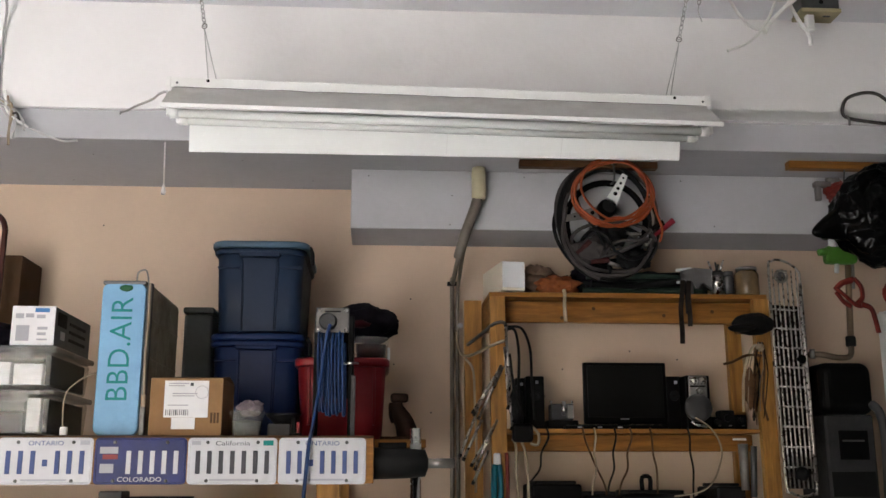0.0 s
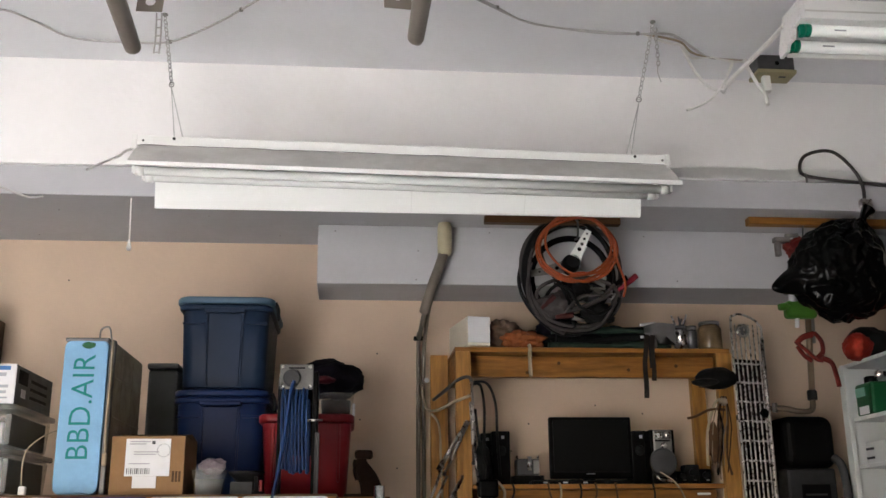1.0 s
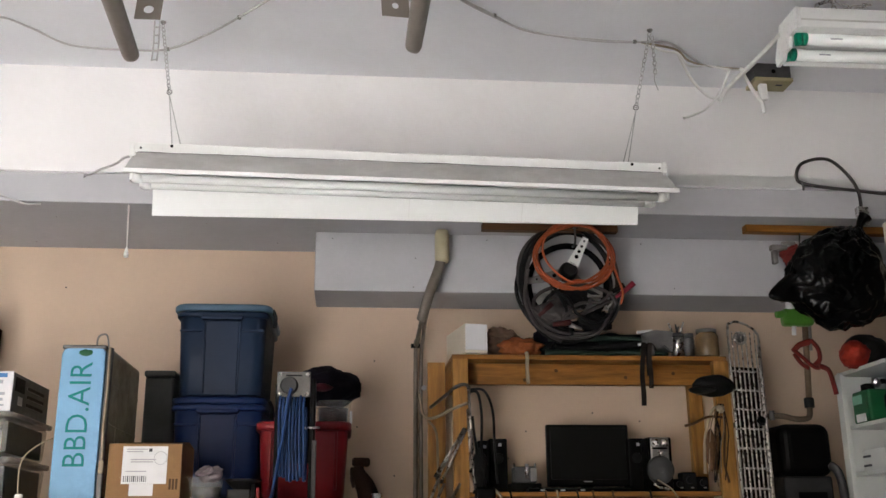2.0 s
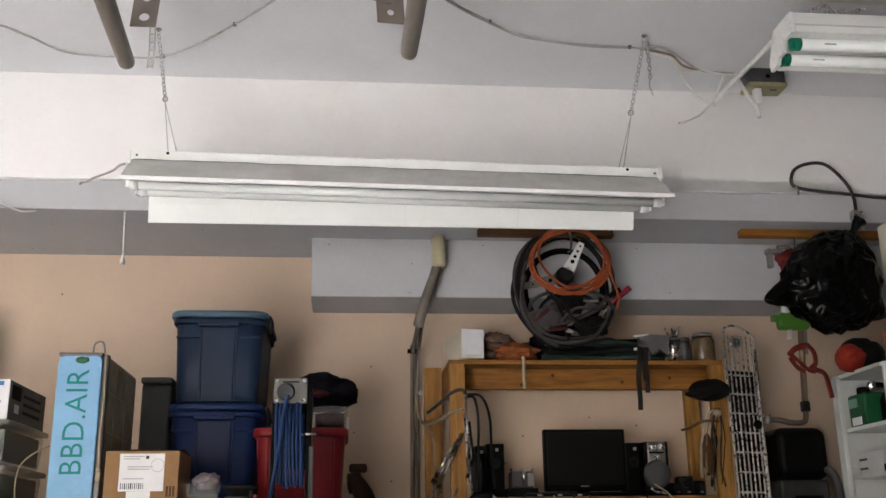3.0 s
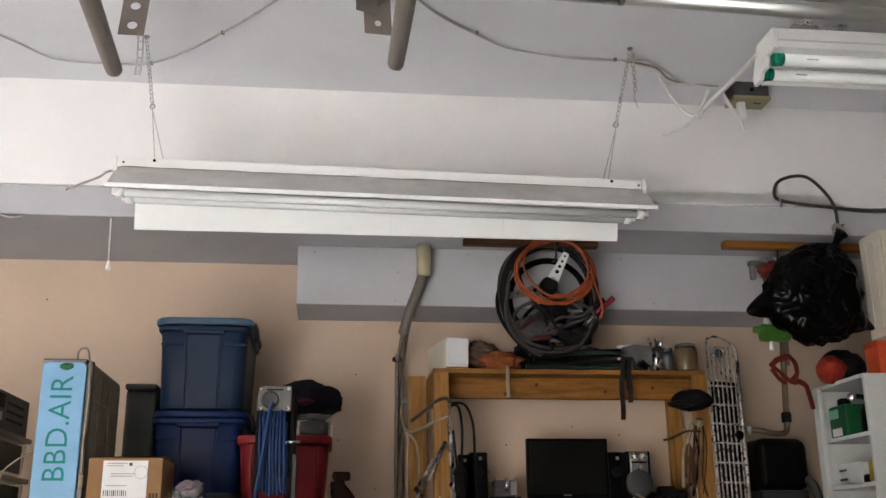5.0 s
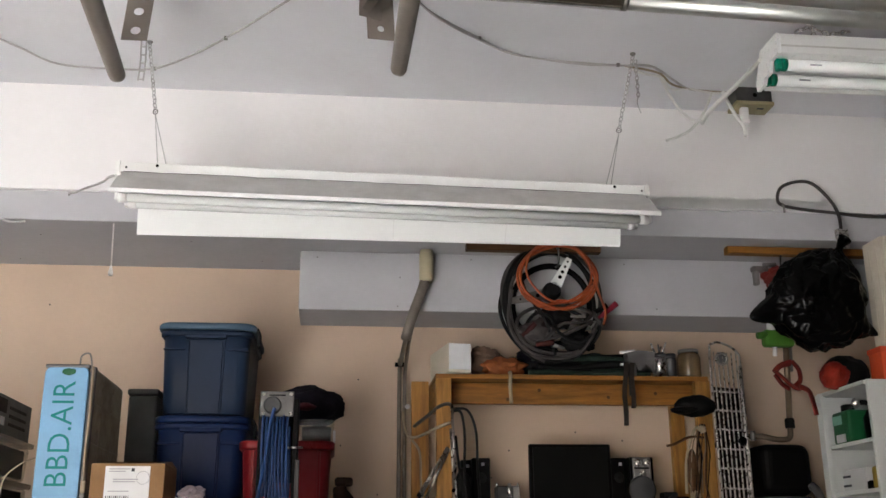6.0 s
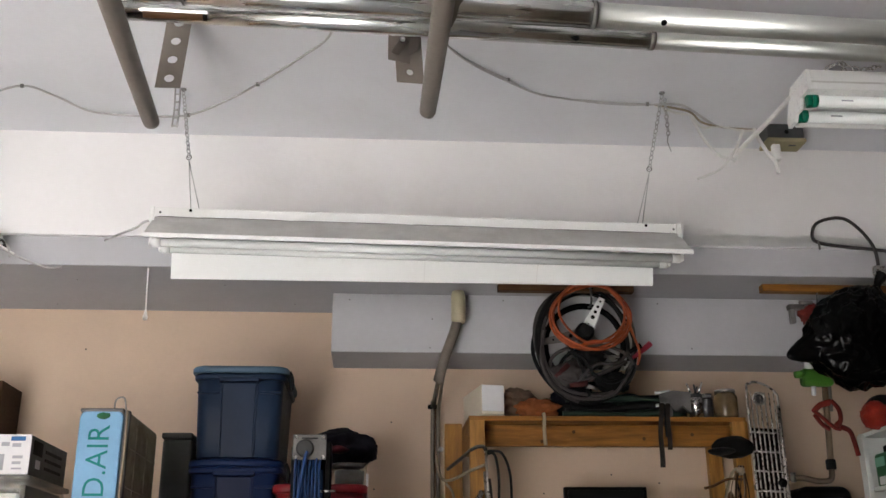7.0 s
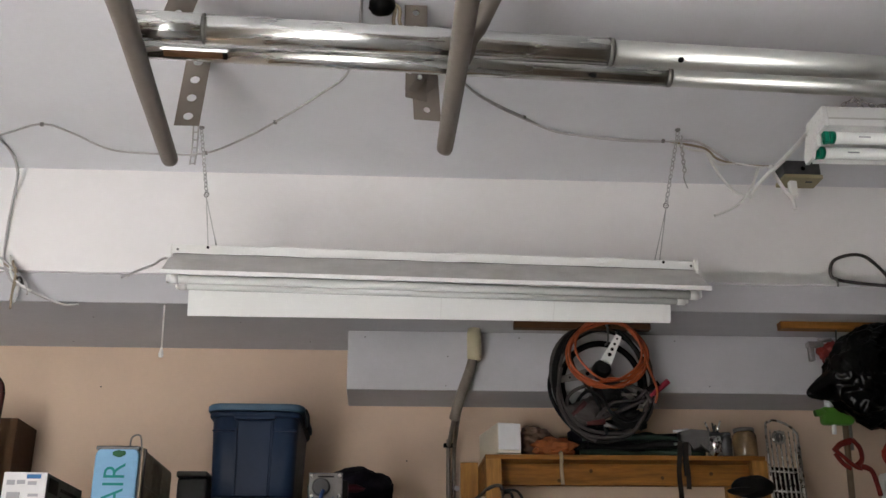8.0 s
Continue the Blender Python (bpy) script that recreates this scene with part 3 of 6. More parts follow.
# red bin with an opaque jar and dark cap on it
bin_ = thing("red_bin", (-0.42, 3.6, SZ), "red plastic bin with a rolled rim", "bin")
part("body", rbox(B(), -0.600, -0.240, 3.42, 3.80, SZ, 1.878, 0.05, 0.9), "red", bin_)
part("rim", rbox(B(), -0.612, -0.228, 3.408, 3.812, 1.852, 1.888, 0.055), "red", bin_)
for x in (-0.55, -0.29):
    part("rib", bx(B(), x - 0.006, x + 0.006, 3.414, 3.44, 1.62, 1.85, 0.003), "red", bin_)
jar = thing("clear_tub", (-0.305, 3.53, 1.89), "cloudy clear tub with dark things inside", "tub")
part("wall", lathe(B(), (-0.305, 3.53, 1.89), [(0.068, 0), (0.074, 0.085), (0.077, 0.09)], 24), "clear_bin", jar)
part("contents", lathe(B(), (-0.305, 3.53, 1.893), [(0.058, 0), (0.062, 0.06)], 16), "dark_grey", jar)
part("clip", bx(B(), -0.236, -0.226, 3.50, 3.53, 1.89, 1.94, 0.003), "paper", jar)
bm = lump(B(), (-0.345, 3.60, 2.052), (0.15, 0.12, 0.085), 2, 0.2, 1.6, 4)
solo("cloth_cap", bm, "cloth_dark", "crumpled black cloth cap on the red bin", "cap")
bm = lump(B(), (-0.355, 3.455, 2.03), (0.045, 0.03, 0.016), 5, 0.2, 2.0, 3)
solo("red_rag", bm, mat("dark_red_rag", (0.05, 0.008, 0.012), 0.9, var=0.4), "small dark red rag below the cap", "rag")

# blue hose on its wall-type reel
reel = thing("hose_reel", (-0.445, 3.1, SZ), "steel hose reel with blue air hose hanging in loops", "hose reel")
part("plate", bx(B(), -0.507, -0.384, 3.065, 3.073, 1.938, 2.032, 0.004), "clamp_grey", reel)
part("hub", lathe(B(), (-0.462, 3.064, 1.978), [(0.033, 0), (0.033, 0.012), (0.027, 0.02)], 22, (0, -1, 0)), "mid_grey", reel)
for x in (-0.496, -0.395):
    for z in (1.948, 2.021):
        part("bolt", lathe(B(), (x, 3.066, z), [(0.007, 0), (0.007, 0.005), (0.004, 0.008)], 8, (0, -1, 0)), "chrome", reel)
part("slot", bx(B(), -0.475, -0.415, 3.062, 3.066, 2.014, 2.019), "black", reel)
part("frame", bx(B(), -0.385, -0.365, 3.07, 3.17, SZ, 2.005, 0.004), "black", reel)
part("frame", bx(B(), -0.513, -0.497, 3.09, 3.17, SZ, 1.99, 0.004), "black", reel)
part("drum", cy(B(), (-0.50, 3.13, 1.93), (-0.38, 3.13, 1.93), 0.045, n=20), "black", reel)
part("backing", bx(B(), -0.497, -0.385, 3.12, 3.14, 1.70, 1.95, 0.004), "black", reel)
part("leg", bx(B(), -0.372, -0.356, 3.055, 3.068, SZ, 1.78, 0.003), "mid_grey", reel)
part("pin", cy(B(), (-0.40, 3.05, 1.822), (-0.345, 3.05, 1.824), 0.004), "chrome", reel)
for i in range(8):
    x = -0.492 + i * 0.0125
    lo = 1.625 + 0.03 * random.random()
    y = 3.045 + 0.01 * (i % 3)
    part("hose_loop", sweep(B(), [(x, y + 0.03, 1.95), (x - 0.002, y, 1.90), (x + 0.003 * math.sin(i), y - 0.004, 1.77), (x + 0.004, y, lo + 0.02), (x + 0.007, y + 0.006, lo), (x + 0.011, y + 0.015, lo + 0.02), (x + 0.010, y + 0.03, 1.78), (x + 0.006, y + 0.045, 1.93)], 0.0043, 8), "blue_hose", reel)
part("hose_tail", sweep(B(), [(-0.452, 3.04, 1.965), (-0.463, 3.035, 1.92), (-0.482, 3.02, 1.75), (-0.497, 2.93, 1.60), (-0.505, 2.84, 1.52), (-0.512, 2.832, 1.42), (-0.525, 2.83, 1.25)], 0.0068, 8), "blue_hose", reel)

# small tubs before the stack
pot = thing("small_clear_tub", (-0.735, 2.98, SZ), "small clear plastic tub holding a crumpled rag", "tub")
part("wall", lathe(B(), (-0.735, 2.99, SZ), [(0.048, 0), (0.06, 0.078), (0.064, 0.08), (0.064, 0.086)], 24), "clear_bin", pot)
part("contents", lathe(B(), (-0.735, 2.99, SZ + 0.003), [(0.043, 0), (0.05, 0.05)], 16), "steel_dark", pot)
solo("crumpled_rag", lump(B(), (-0.725, 2.99, 1.655), (0.045, 0.04, 0.028), 8, 0.28, 2.0, 4), mat("mauve_rag", (0.17, 0.135, 0.15), 0.9, var=0.3, scale=20, bump=0.5), "crumpled mauve rag in a small tub", "rag")
bowl = thing("dark_bowl", (-0.61, 3.06, SZ), "dark bowl standing on a small grey box", "bowl")
part("bowl", lathe(B(), (-0.612, 3.06, 1.60), [(0.03, 0), (0.058, 0.028), (0.066, 0.038), (0.062, 0.04)], 24), "dark_grey", bowl)
part("box", bx(B(), -0.665, -0.585, 3.02, 3.1, SZ, 1.603, 0.004), "mid_grey", bowl)
tool = thing("cutter", (-0.565, 2.99, SZ), "black cutter with a red handle", "hand tool")
part("blade", bx(B(), -0.578, -0.562, 2.98, 2.995, SZ, 1.62, 0.003), "black", tool)
part("handle", bx(B(), -0.56, -0.547, 2.98, 2.995, SZ, 1.607, 0.004), "red", tool)
part("grip", bx(B(), -0.585, -0.54, 2.97, 3.0, SZ, SZ + 0.012, 0.004), "black", tool)

# clear bins at the end of the shelf


def clear_box(z0, z1, x0, x1, y0, label, fill):
    th = thing("clear_bin", ((x0 + x1) / 2, y0 + 0.23, z0), label, "plastic bin", "stacked clear bins")
    part("body", bx(B(), x0, x1, y0, y0 + 0.46, z0, z1 - 0.02, 0.012, 3, taper=0.97), "clear_bin", th)
    part("lid", bx(B(), x0 - 0.012, x1 + 0.012, y0 - 0.012, y0 + 0.472, z1 - 0.02, z1, 0.006), "clear_lid", th, "cloudy grey lid")
    for a, b, c, d, m in fill:
        part("contents", bx(B(), a, b, y0 + 0.016, y0 + 0.3, z0 + c, z0 + d, 0.004), m, th)
    # added dark slab: stands in for the shade on the bin's right side
    part("contents", bx(B(), x1 - 0.034, x1 - 0.014, y0 + 0.03, y0 + 0.44, z0 + 0.01, z1 - 0.03, 0.004), "dark_grey", th)
    for x in (x0 + 0.10, x1 - 0.10):
        part("clasp", bx(B(), x - 0.025, x + 0.025, y0 - 0.02, y0 - 0.006, z1 - 0.045, z1 - 0.005, 0.004), "clear_bin", th)
    return th


clear_box(SZ, 1.714, -1.98, -1.405, 2.945, "cloudy clear bin with papers and dark things", [(-1.95, -1.50, 0.01, 0.08, "dark_grey"), (-1.49, -1.442, 0.012, 0.13, "paper"), (-1.62, -1.50, 0.085, 0.12, "mid_grey")])
clear_box(1.722, 1.868, -1.98, -1.412, 2.955, "cloudy clear bin with white boxes inside", [(-1.95, -1.56, 0.01, 0.09, "paper"), (-1.55, -1.45, 0.01, 0.085, "paper"), (-1.95, -1.45, 0.092, 0.105, "mid_grey")])
wb = thing("product_carton", (-1.49, 3.18, 1.874), "white printed product box with a grey side", "box")
part("body", bx(B(), -1.565, -1.418, 2.962, 3.40, 1.870, 2.008, 0.002), "print_grey", wb)
part("front", bx(B(), -1.5665, -1.4165, 2.955, 2.963, 1.870, 2.0095, 0.002), "paper", wb, "white printed front")
part("mark", bx(B(), -1.487, -1.437, 2.953, 2.956, 1.987, 2.002, 0.001), mat("blue_print", (0.04, 0.14, 0.34), 0.5), wb, "blue printed mark")
for x0, x1, z0, z1 in ((-1.553, -1.525, 1.965, 1.982), (-1.518, -1.49, 1.968, 1.982), (-1.48, -1.45, 1.965, 1.978), (-1.548, -1.503, 1.885, 1.94), (-1.475, -1.44, 1.925, 1.935), (-1.475, -1.445, 1.905, 1.915), (-1.475, -1.44, 1.887, 1.893)):
    part("print_bar", bx(B(), x0, x1, 2.953, 2.956, z0, z1), "grey_ink", wb)
part("side_window", bx(B(), -1.4185, -1.4150, 2.99, 3.09, 1.945, 1.995, 0.001), "black", wb)
part("side_label", bx(B(), -1.4185, -1.4150, 3.03, 3.075, 1.90, 1.93, 0.001), "paper", wb)
for z in (1.905, 1.935, 1.965):
    part("side_bar", bx(B(), -1.4185, -1.4150, 3.13, 3.33, z, z + 0.012, 0.001), "dark_grey", wb)
solo("dark_rags", lump(B(), (-1.66, 3.08, 1.915), (0.085, 0.10, 0.05), 11, 0.25, 2.0, 4), "cloth_dark", "dark crumpled rags on a clear bin", "rags")
solo("charging_cable", sweep(B(), [(-1.26, 2.955, 1.775), (-1.30, 2.945, 1.755), (-1.345, 2.94, 1.715), (-1.357, 2.935, 1.67), (-1.355, 2.935, 1.60), (-1.35, 2.935, 1.585)], 0.0024, 8), "tan_cord", "thin tan cord with a plug hanging over a bin", "cable")
solo("cord_plug", bx(B(), -1.362, -1.338, 2.925, 2.945, SZ, 1.586, 0.004), "white_cable", "small white plug standing on the shelf", "plug")
solo("brown_carton", bx(B(), -2.35, -1.885, 3.9, 4.17, SZ, 2.40, 0.004), "card_dark", "tall brown cardboard box against the wall", "box")
truck = thing("hand_truck", (-2.15, 3.8, SZ), "hand truck handle of dark red tube", "hand truck")
part("handle", sweep(B(), [(-2.08, 3.82, SZ), (-2.08, 3.82, 2.3), (-2.07, 3.82, 2.50), (-2.02, 3.82, 2.57), (-1.97, 3.82, 2.555), (-1.945, 3.82, 2.50), (-1.945, 3.82, 2.40), (-1.95, 3.82, SZ)], 0.013, 10), mat("dark_red_tube", (0.05, 0.015, 0.012), 0.35), truck)
part("crossbar", cy(B(), (-2.08, 3.82, 2.1), (-1.948, 3.82, 2.1), 0.01), "steel_dark", truck)

# dark hand drill beside the bin
drill = thing("caulking_gun", (-0.19, 3.3, SZ), "dark brown caulking gun standing on the shelf", "caulking gun")
brn = mat("dark_brown_metal", (0.012, 0.006, 0.004), 0.7, var=0.4, spec=0.05)
part("body", sweep(B(), [(-0.155, 3.3, SZ + 0.01), (-0.17, 3.3, 1.62), (-0.20, 3.3, 1.67), (-0.205, 3.3, 1.70)], lambda t: 0.045 - 0.02 * t, 14), brn, drill)
part("head", bx(B(), -0.225, -0.155, 3.285, 3.315, 1.70, 1.735, 0.010, rot=12), brn, drill)
part("trigger", sweep(B(), [(-0.205, 3.29, 1.69), (-0.225, 3.28, 1.66), (-0.215, 3.28, 1.62)], 0.007, 8), brn, drill)
part("foot", bx(B(), -0.265, -0.285 + 0.16, 3.24, 3.34, SZ - 0.012, SZ + 0.012, 0.004), brn, drill)

# round post with a grey barrel beside the shelf
vise = thing("pipe_stand", (-0.135, 2.95, 0), "chromed pipe stand with a dark grey barrel across it", "stand")
part("pipe", cy(B(), (-0.135, 3.05, 0), (-0.135, 3.05, 1.588), 0.020, n=20), "galv", vise)
part("barrel", lathe(B(), (-0.33, 2.965, 1.463), [(0.05, 0), (0.056, 0.02), (0.052, 0.16), (0.046, 0.225), (0.02, 0.235)], 22, (1, 0, 0)), "dark_grey", vise)
part("rod", cy(B(), (-0.10, 2.965, 1.463), (0.0, 2.965, 1.463), 0.017, n=16), "zinc", vise)
part("collar", bx(B(), -0.17, -0.10, 2.99, 3.08, 1.44, 1.49, 0.006), "dark_grey", vise)
part("clamp", bx(B(), -0.27, -0.17, 2.96, 3.02, 1.515, 1.535, 0.004), "black", vise)
solo("dark_bucket", lathe(B(), (-1.05, 3.1, 1.09), [(0.10, 0), (0.12, 0.25), (0.125, 0.26)], 20), "dark_grey", "dark bucket on the lower shelf", "bucket")
solo("grey_tin", bx(B(), -1.23, -1.15, 2.98, 3.1, 1.09, 1.37, 0.006), "mid_grey", "grey tin on the lower shelf", "tin")

# ---- timber rack ----
rack = thing("timber_rack", (0.86, 4.0, 0.0), "home-made orange pine rack with two shelves", "rack")
part("top_board", bx(B(), 0.222, 1.505, 3.80, 4.19, 2.213, 2.235, 0.002), "wood", rack)
bm = bx(B(), 0.264, 1.464, 3.905, 3.943, 2.115, 2.212, 0.003)
part("top_rail", bm, "wood", rack)
part("lower_board", bx(B(), 0.294, 1.43, 3.80, 4.19, 1.605, 1.625, 0.002), "wood", rack)
part("lower_rail", bx(B(), 0.294, 1.43, 3.905, 3.943, 1.53, 1.604, 0.003), "wood", rack)
part("post", bx(B(), 0.222, 0.292, 3.785, 3.823, 0, 2.212, 0.003), "wood_v", rack)
part("post", bx(B(), 1.432, 1.505, 3.785, 3.823, 0, 2.212, 0.003), "wood_v", rack)
part("post", bx(B(), 0.135, 0.219, 4.11, 4.15, 0, 2.25, 0.003), "wood_v", rack)
part("post", bx(B(), 1.428, 1.498, 4.14, 4.18, 0, 2.212, 0.003), "wood_v", rack)
part("side_rail", bx(B(), 0.224, 0.262, 3.824, 4.18, 2.10, 2.212, 0.003), "wood", rack)
part("side_rail", bx(B(), 1.466, 1.503, 3.824, 4.18, 2.10, 2.212, 0.003), "wood", rack)
part("bottom_board", bx(B(), 0.294, 1.43, 3.80, 4.19, 1.155, 1.175, 0.002), "wood", rack)
for x, z in ((0.57, 2.135), (0.72, 2.18), (1.05, 2.15), (1.28, 2.17)):
    part("knot", lathe(B(), (x, 3.9055, z), [(0.009, 0), (0.008, 0.0012)], 12, (0, -1, 0)), "wood_dark", rack)

TZ, LZ = 2.235, 1.625
wbx = thing("white_box", (0.33, 3.9, TZ), "white box with a torn dark top on the rack", "box")
part("body", bx(B(), 0.2475, 0.3545, 3.757, 4.067, TZ, 2.368, 0.003, rot=10), "cream", wbx)
part("front", bx(B(), 0.276, 0.380, 3.752, 3.758, TZ + 0.012, 2.366, 0.002, rot=10), "paper", wbx, "white front")
part("tear", bx(B(), 0.29, 0.37, 3.80, 3.86, 2.366, 2.376, 0.004), "cloth_dark", wbx)

gl = thing("work_gloves", (0.52, 3.88, TZ), "crumpled brown and orange work gloves", "gloves")
part("glove", lump(B(), (0.47, 3.90, 2.30), (0.10, 0.07, 0.062), 21, 0.28, 2.0, 4), mat("brown_leather", (0.10, 0.06, 0.04), 0.85, var=0.4, scale=15, bump=0.4), gl)
part("glove", lump(B(), (0.54, 3.84, 2.275), (0.10, 0.055, 0.042), 22, 0.3, 2.2, 4), "orange_cloth", gl)
part("glove", lump(B(), (0.46, 3.88, 2.335), (0.065, 0.05, 0.04), 24, 0.3, 2.0, 4), mat("tan_leather", (0.13, 0.085, 0.06), 0.9, var=0.4, scale=15, bump=0.4, spec=0.1), gl)
part("glove", lump(B(), (0.60, 3.90, 2.285), (0.05, 0.05, 0.045), 25, 0.3, 2.2, 4), "cloth_dark", gl)
part("finger", sweep(B(), [(0.45, 3.83, 2.25), (0.49, 3.82, 2.275), (0.55, 3.815, 2.265), (0.60, 3.82, 2.252)], 0.014, 8), "orange_cloth", gl)
part("strap", sweep(B(), [(0.56, 3.82, 2.25), (0.565, 3.792, 2.235), (0.563, 3.79, 2.17), (0.566, 3.79, 2.10)], 0.009, 8, flat=0.5), "tan_cord", gl)

# long dark folded poles and canvas
fold = thing("folded_canopy", (0.95, 3.95, TZ), "bundle of dark green canvas and black poles", "folded canopy")
for i, (z, y, m, r) in enumerate(((2.252, 3.84, "olive", 0.017), (2.255, 3.89, "black_matt", 0.02), (2.285, 3.85, "black_matt", 0.018), (2.29, 3.91, "olive", 0.022), (2.318, 3.86, "olive", 0.016), (2.325, 3.93, "black_matt", 0.02), (2.345, 3.90, "black", 0.013))):
    part("pole", sweep(B(), [(0.66 + 0.02 * (i % 3), y, z + 0.012 * (i % 2)), (0.85, y + 0.01, z + 0.012 * math.sin(i * 2.1)), (1.05, y - 0.004, z + 0.010 * math.sin(i * 3.7)), (1.235 + 0.02 * (i % 3), y, z + 0.006 * math.sin(i))], lambda t, r=r, i=i: r * (0.8 + 0.25 * math.sin(9 * t + i)), 10), m, fold)
part("canvas", lump(B(), (0.80, 3.93, 2.282), (0.19, 0.07, 0.047), 31, 0.2, 2, 4), "black_matt", fold)
part("canvas", lump(B(), (1.0, 3.96, 2.30), (0.22, 0.06, 0.06), 35, 0.25, 2.4, 4), "olive", fold)
part("canvas", lump(B(), (0.72, 3.90, 2.35), (0.10, 0.06, 0.05), 33, 0.2, 2, 4), "cloth_dark", fold)
clampg = thing("bar_clamp", (1.19, 3.81, TZ), "grey bar clamp hanging over the rack's edge", "clamp")
bm = prism(B(), ((1.10, 2.335), (1.165, 2.352), (1.248, 2.346), (1.243, 2.247), (1.205, 2.283), (1.17, 2.256), (1.152, 2.29), (1.105, 2.297), (1.14, 2.315)), 3.776, 3.79)
part("jaw", bm, "clamp_grey", clampg)
part("pin", cy(B(), (1.085, 3.79, 2.342), (1.155, 3.786, 2.350), 0.007), "paper", clampg)
part("pin", cy(B(), (1.085, 3.79, 2.285), (1.12, 3.79, 2.288), 0.006), "paper", clampg)
part("bracket", bx(B(), 1.115, 1.165, 3.795, 3.825, TZ, 2.30, 0.008), "clamp_grey", clampg)
part("bar", bx(B(), 1.118, 1.128, 3.784, 3.790, 2.14, 2.29, 0.002), "dark_grey", clampg)
for x0, z0, wide, lean in ((1.082, 2.003, 0.023, 0.16), (1.122, 2.082, 0.022, 0.13)):
    bm = bx(B(), x0, x0 + wide, 3.781, 3.785, z0, 2.295, 0.0015)
    bmesh.ops.subdivide_edges(bm, edges=[e for e in bm.edges if abs(e.verts[0].co.z - e.verts[1].co.z) > 0.1], cuts=8)
    for v in bm.verts:
        f = max(0.0, v.co.z - z0)
        v.co.x += lean * f * f + 0.003 * math.sin(f * 30)
        v.co.y += 0.003 * math.sin(f * 22)
    part("strap", bm, "black_strap", clampg)
for x, m, r, lab_ in ((1.292, "chrome", 0.033, "small tin can of hardware on the rack"), (1.345, "steel_dark", 0.028, "small dark metal can on the rack")):
    j = thing("storage_jar", (x, 3.85, TZ), lab_, "jar")
    part("body", lathe(B(), (x, 3.85, TZ), [(r, 0), (r, 0.085), (r * 0.85, 0.095)], 18), m, j)
    part("lid", lathe(B(), (x, 3.85, TZ + 0.096), [(r * 0.95, 0), (r * 0.95, 0.018)], 18), "steel_dark", j)
for i, (dx, dz, tilt) in enumerate(((-0.018, 0.05, -0.02), (0.0, 0.035, 0.012), (0.016, 0.055, 0.02), (0.006, 0.045, -0.01))):
    solo("hand_punch", cy(B(), (1.292 + dx, 3.85, TZ + 0.115), (1.292 + dx + tilt, 3.845, TZ + 0.115 + dz), 0.006, 0.004, 10), ("chrome", "steel_dark")[i % 2], "small steel punch standing in a tin can", "punch", group="punches in the can")
j = thing("glass_jar", (1.435, 3.85, TZ), "large brown glass jar on the rack", "jar")
part("body", lathe(B(), (1.435, 3.85, TZ), [(0.05, 0), (0.055, 0.01), (0.055, 0.10), (0.045, 0.118)], 22), "brown_glass", j)
part("lid", lathe(B(), (1.435, 3.85, TZ + 0.119), [(0.048, 0), (0.048, 0.015)], 22), "zinc", j)

# steering wheel with cables wound round it, hung from the board under the bulkhead
hang = thing("hanging_board", (0.66, 3.68, 2.82), "brown board screwed under the bulkhead", "board", "boards under the bulkhead")
part("board", bx(B(), 0.352, 0.985, 3.655, 3.70, 2.786, 2.819, 0.003), "wood_dark", hang)
part("hook", sweep(B(), [(0.775, 3.65, 2.80), (0.775, 3.63, 2.79), (0.775, 3.625, 2.74), (0.775, 3.65, 2.715), (0.775, 3.69, 2.72)], 0.005, 8), "steel_dark", hang)
hang2 = thing("hanging_board", (1.95, 3.62, 2.82), "orange-brown board screwed under the bulkhead", "board", "boards under the bulkhead")
part("board", bx(B(), 1.575, 2.35, 3.60, 3.65, 2.784, 2.819, 0.003), "wood", hang2)

wh = thing("steering_wheel", (0.76, 3.74, 2.36), "black steering wheel with perforated metal spokes", "steering wheel")
W0 = Vector((0.757, 3.745, 2.552))
part("rim", ring(B(), W0, 0.183, 0.0145, (0, 1, 0.12), 40, 12), "black", wh)
W0 = W0 + Vector((-0.008, -0.012, 0.05))
part("hub", lathe(B(), W0, [(0.042, 0), (0.042, 0.06), (0.03, 0.1)], 20, (0, -1, 0)), "black_matt", wh)
for ang in (62, 193, 318):
    a = radians(ang)
    d = Vector((math.cos(a), 0, math.sin(a)))
    s = Vector((-math.sin(a), 0, math.cos(a)))
    y = W0.y - (0.10 if ang == 62 else 0.02)
    bm = B()
    L0, L1 = (0.02, 0.165) if ang == 62 else (0.03, 0.19)
    q = [W0 + d * L0 + s * 0.027, W0 + d * L0 - s * 0.027, W0 + d * L1 - s * 0.014, W0 + d * L1 + s * 0.014]
    top = [bm.verts.new((p.x, y, p.z)) for p in q]
    bot = [bm.verts.new((p.x, y + 0.004, p.z)) for p in q]
    bm.faces.new(top)
    bm.faces.new(bot[::-1])
    for i in range(4):
        bm.faces.new((top[i], bot[i], bot[(i + 1) % 4], top[(i + 1) % 4]))
    bmesh.ops.recalc_face_normals(bm, faces=bm.faces[:])
    sp = part("spoke", bm, "white_metal" if ang == 62 else "zinc", wh)
    for k in range(4):
        p = W0 + d * (0.062 + 0.028 * k)
        part("hole", lathe(B(), (p.x, y - 0.001, p.z), [(0.0095 - 0.0015 * k, 0), (0.0095 - 0.0015 * k, 0.0012)], 12, (0, -1, 0)), "black", sp)

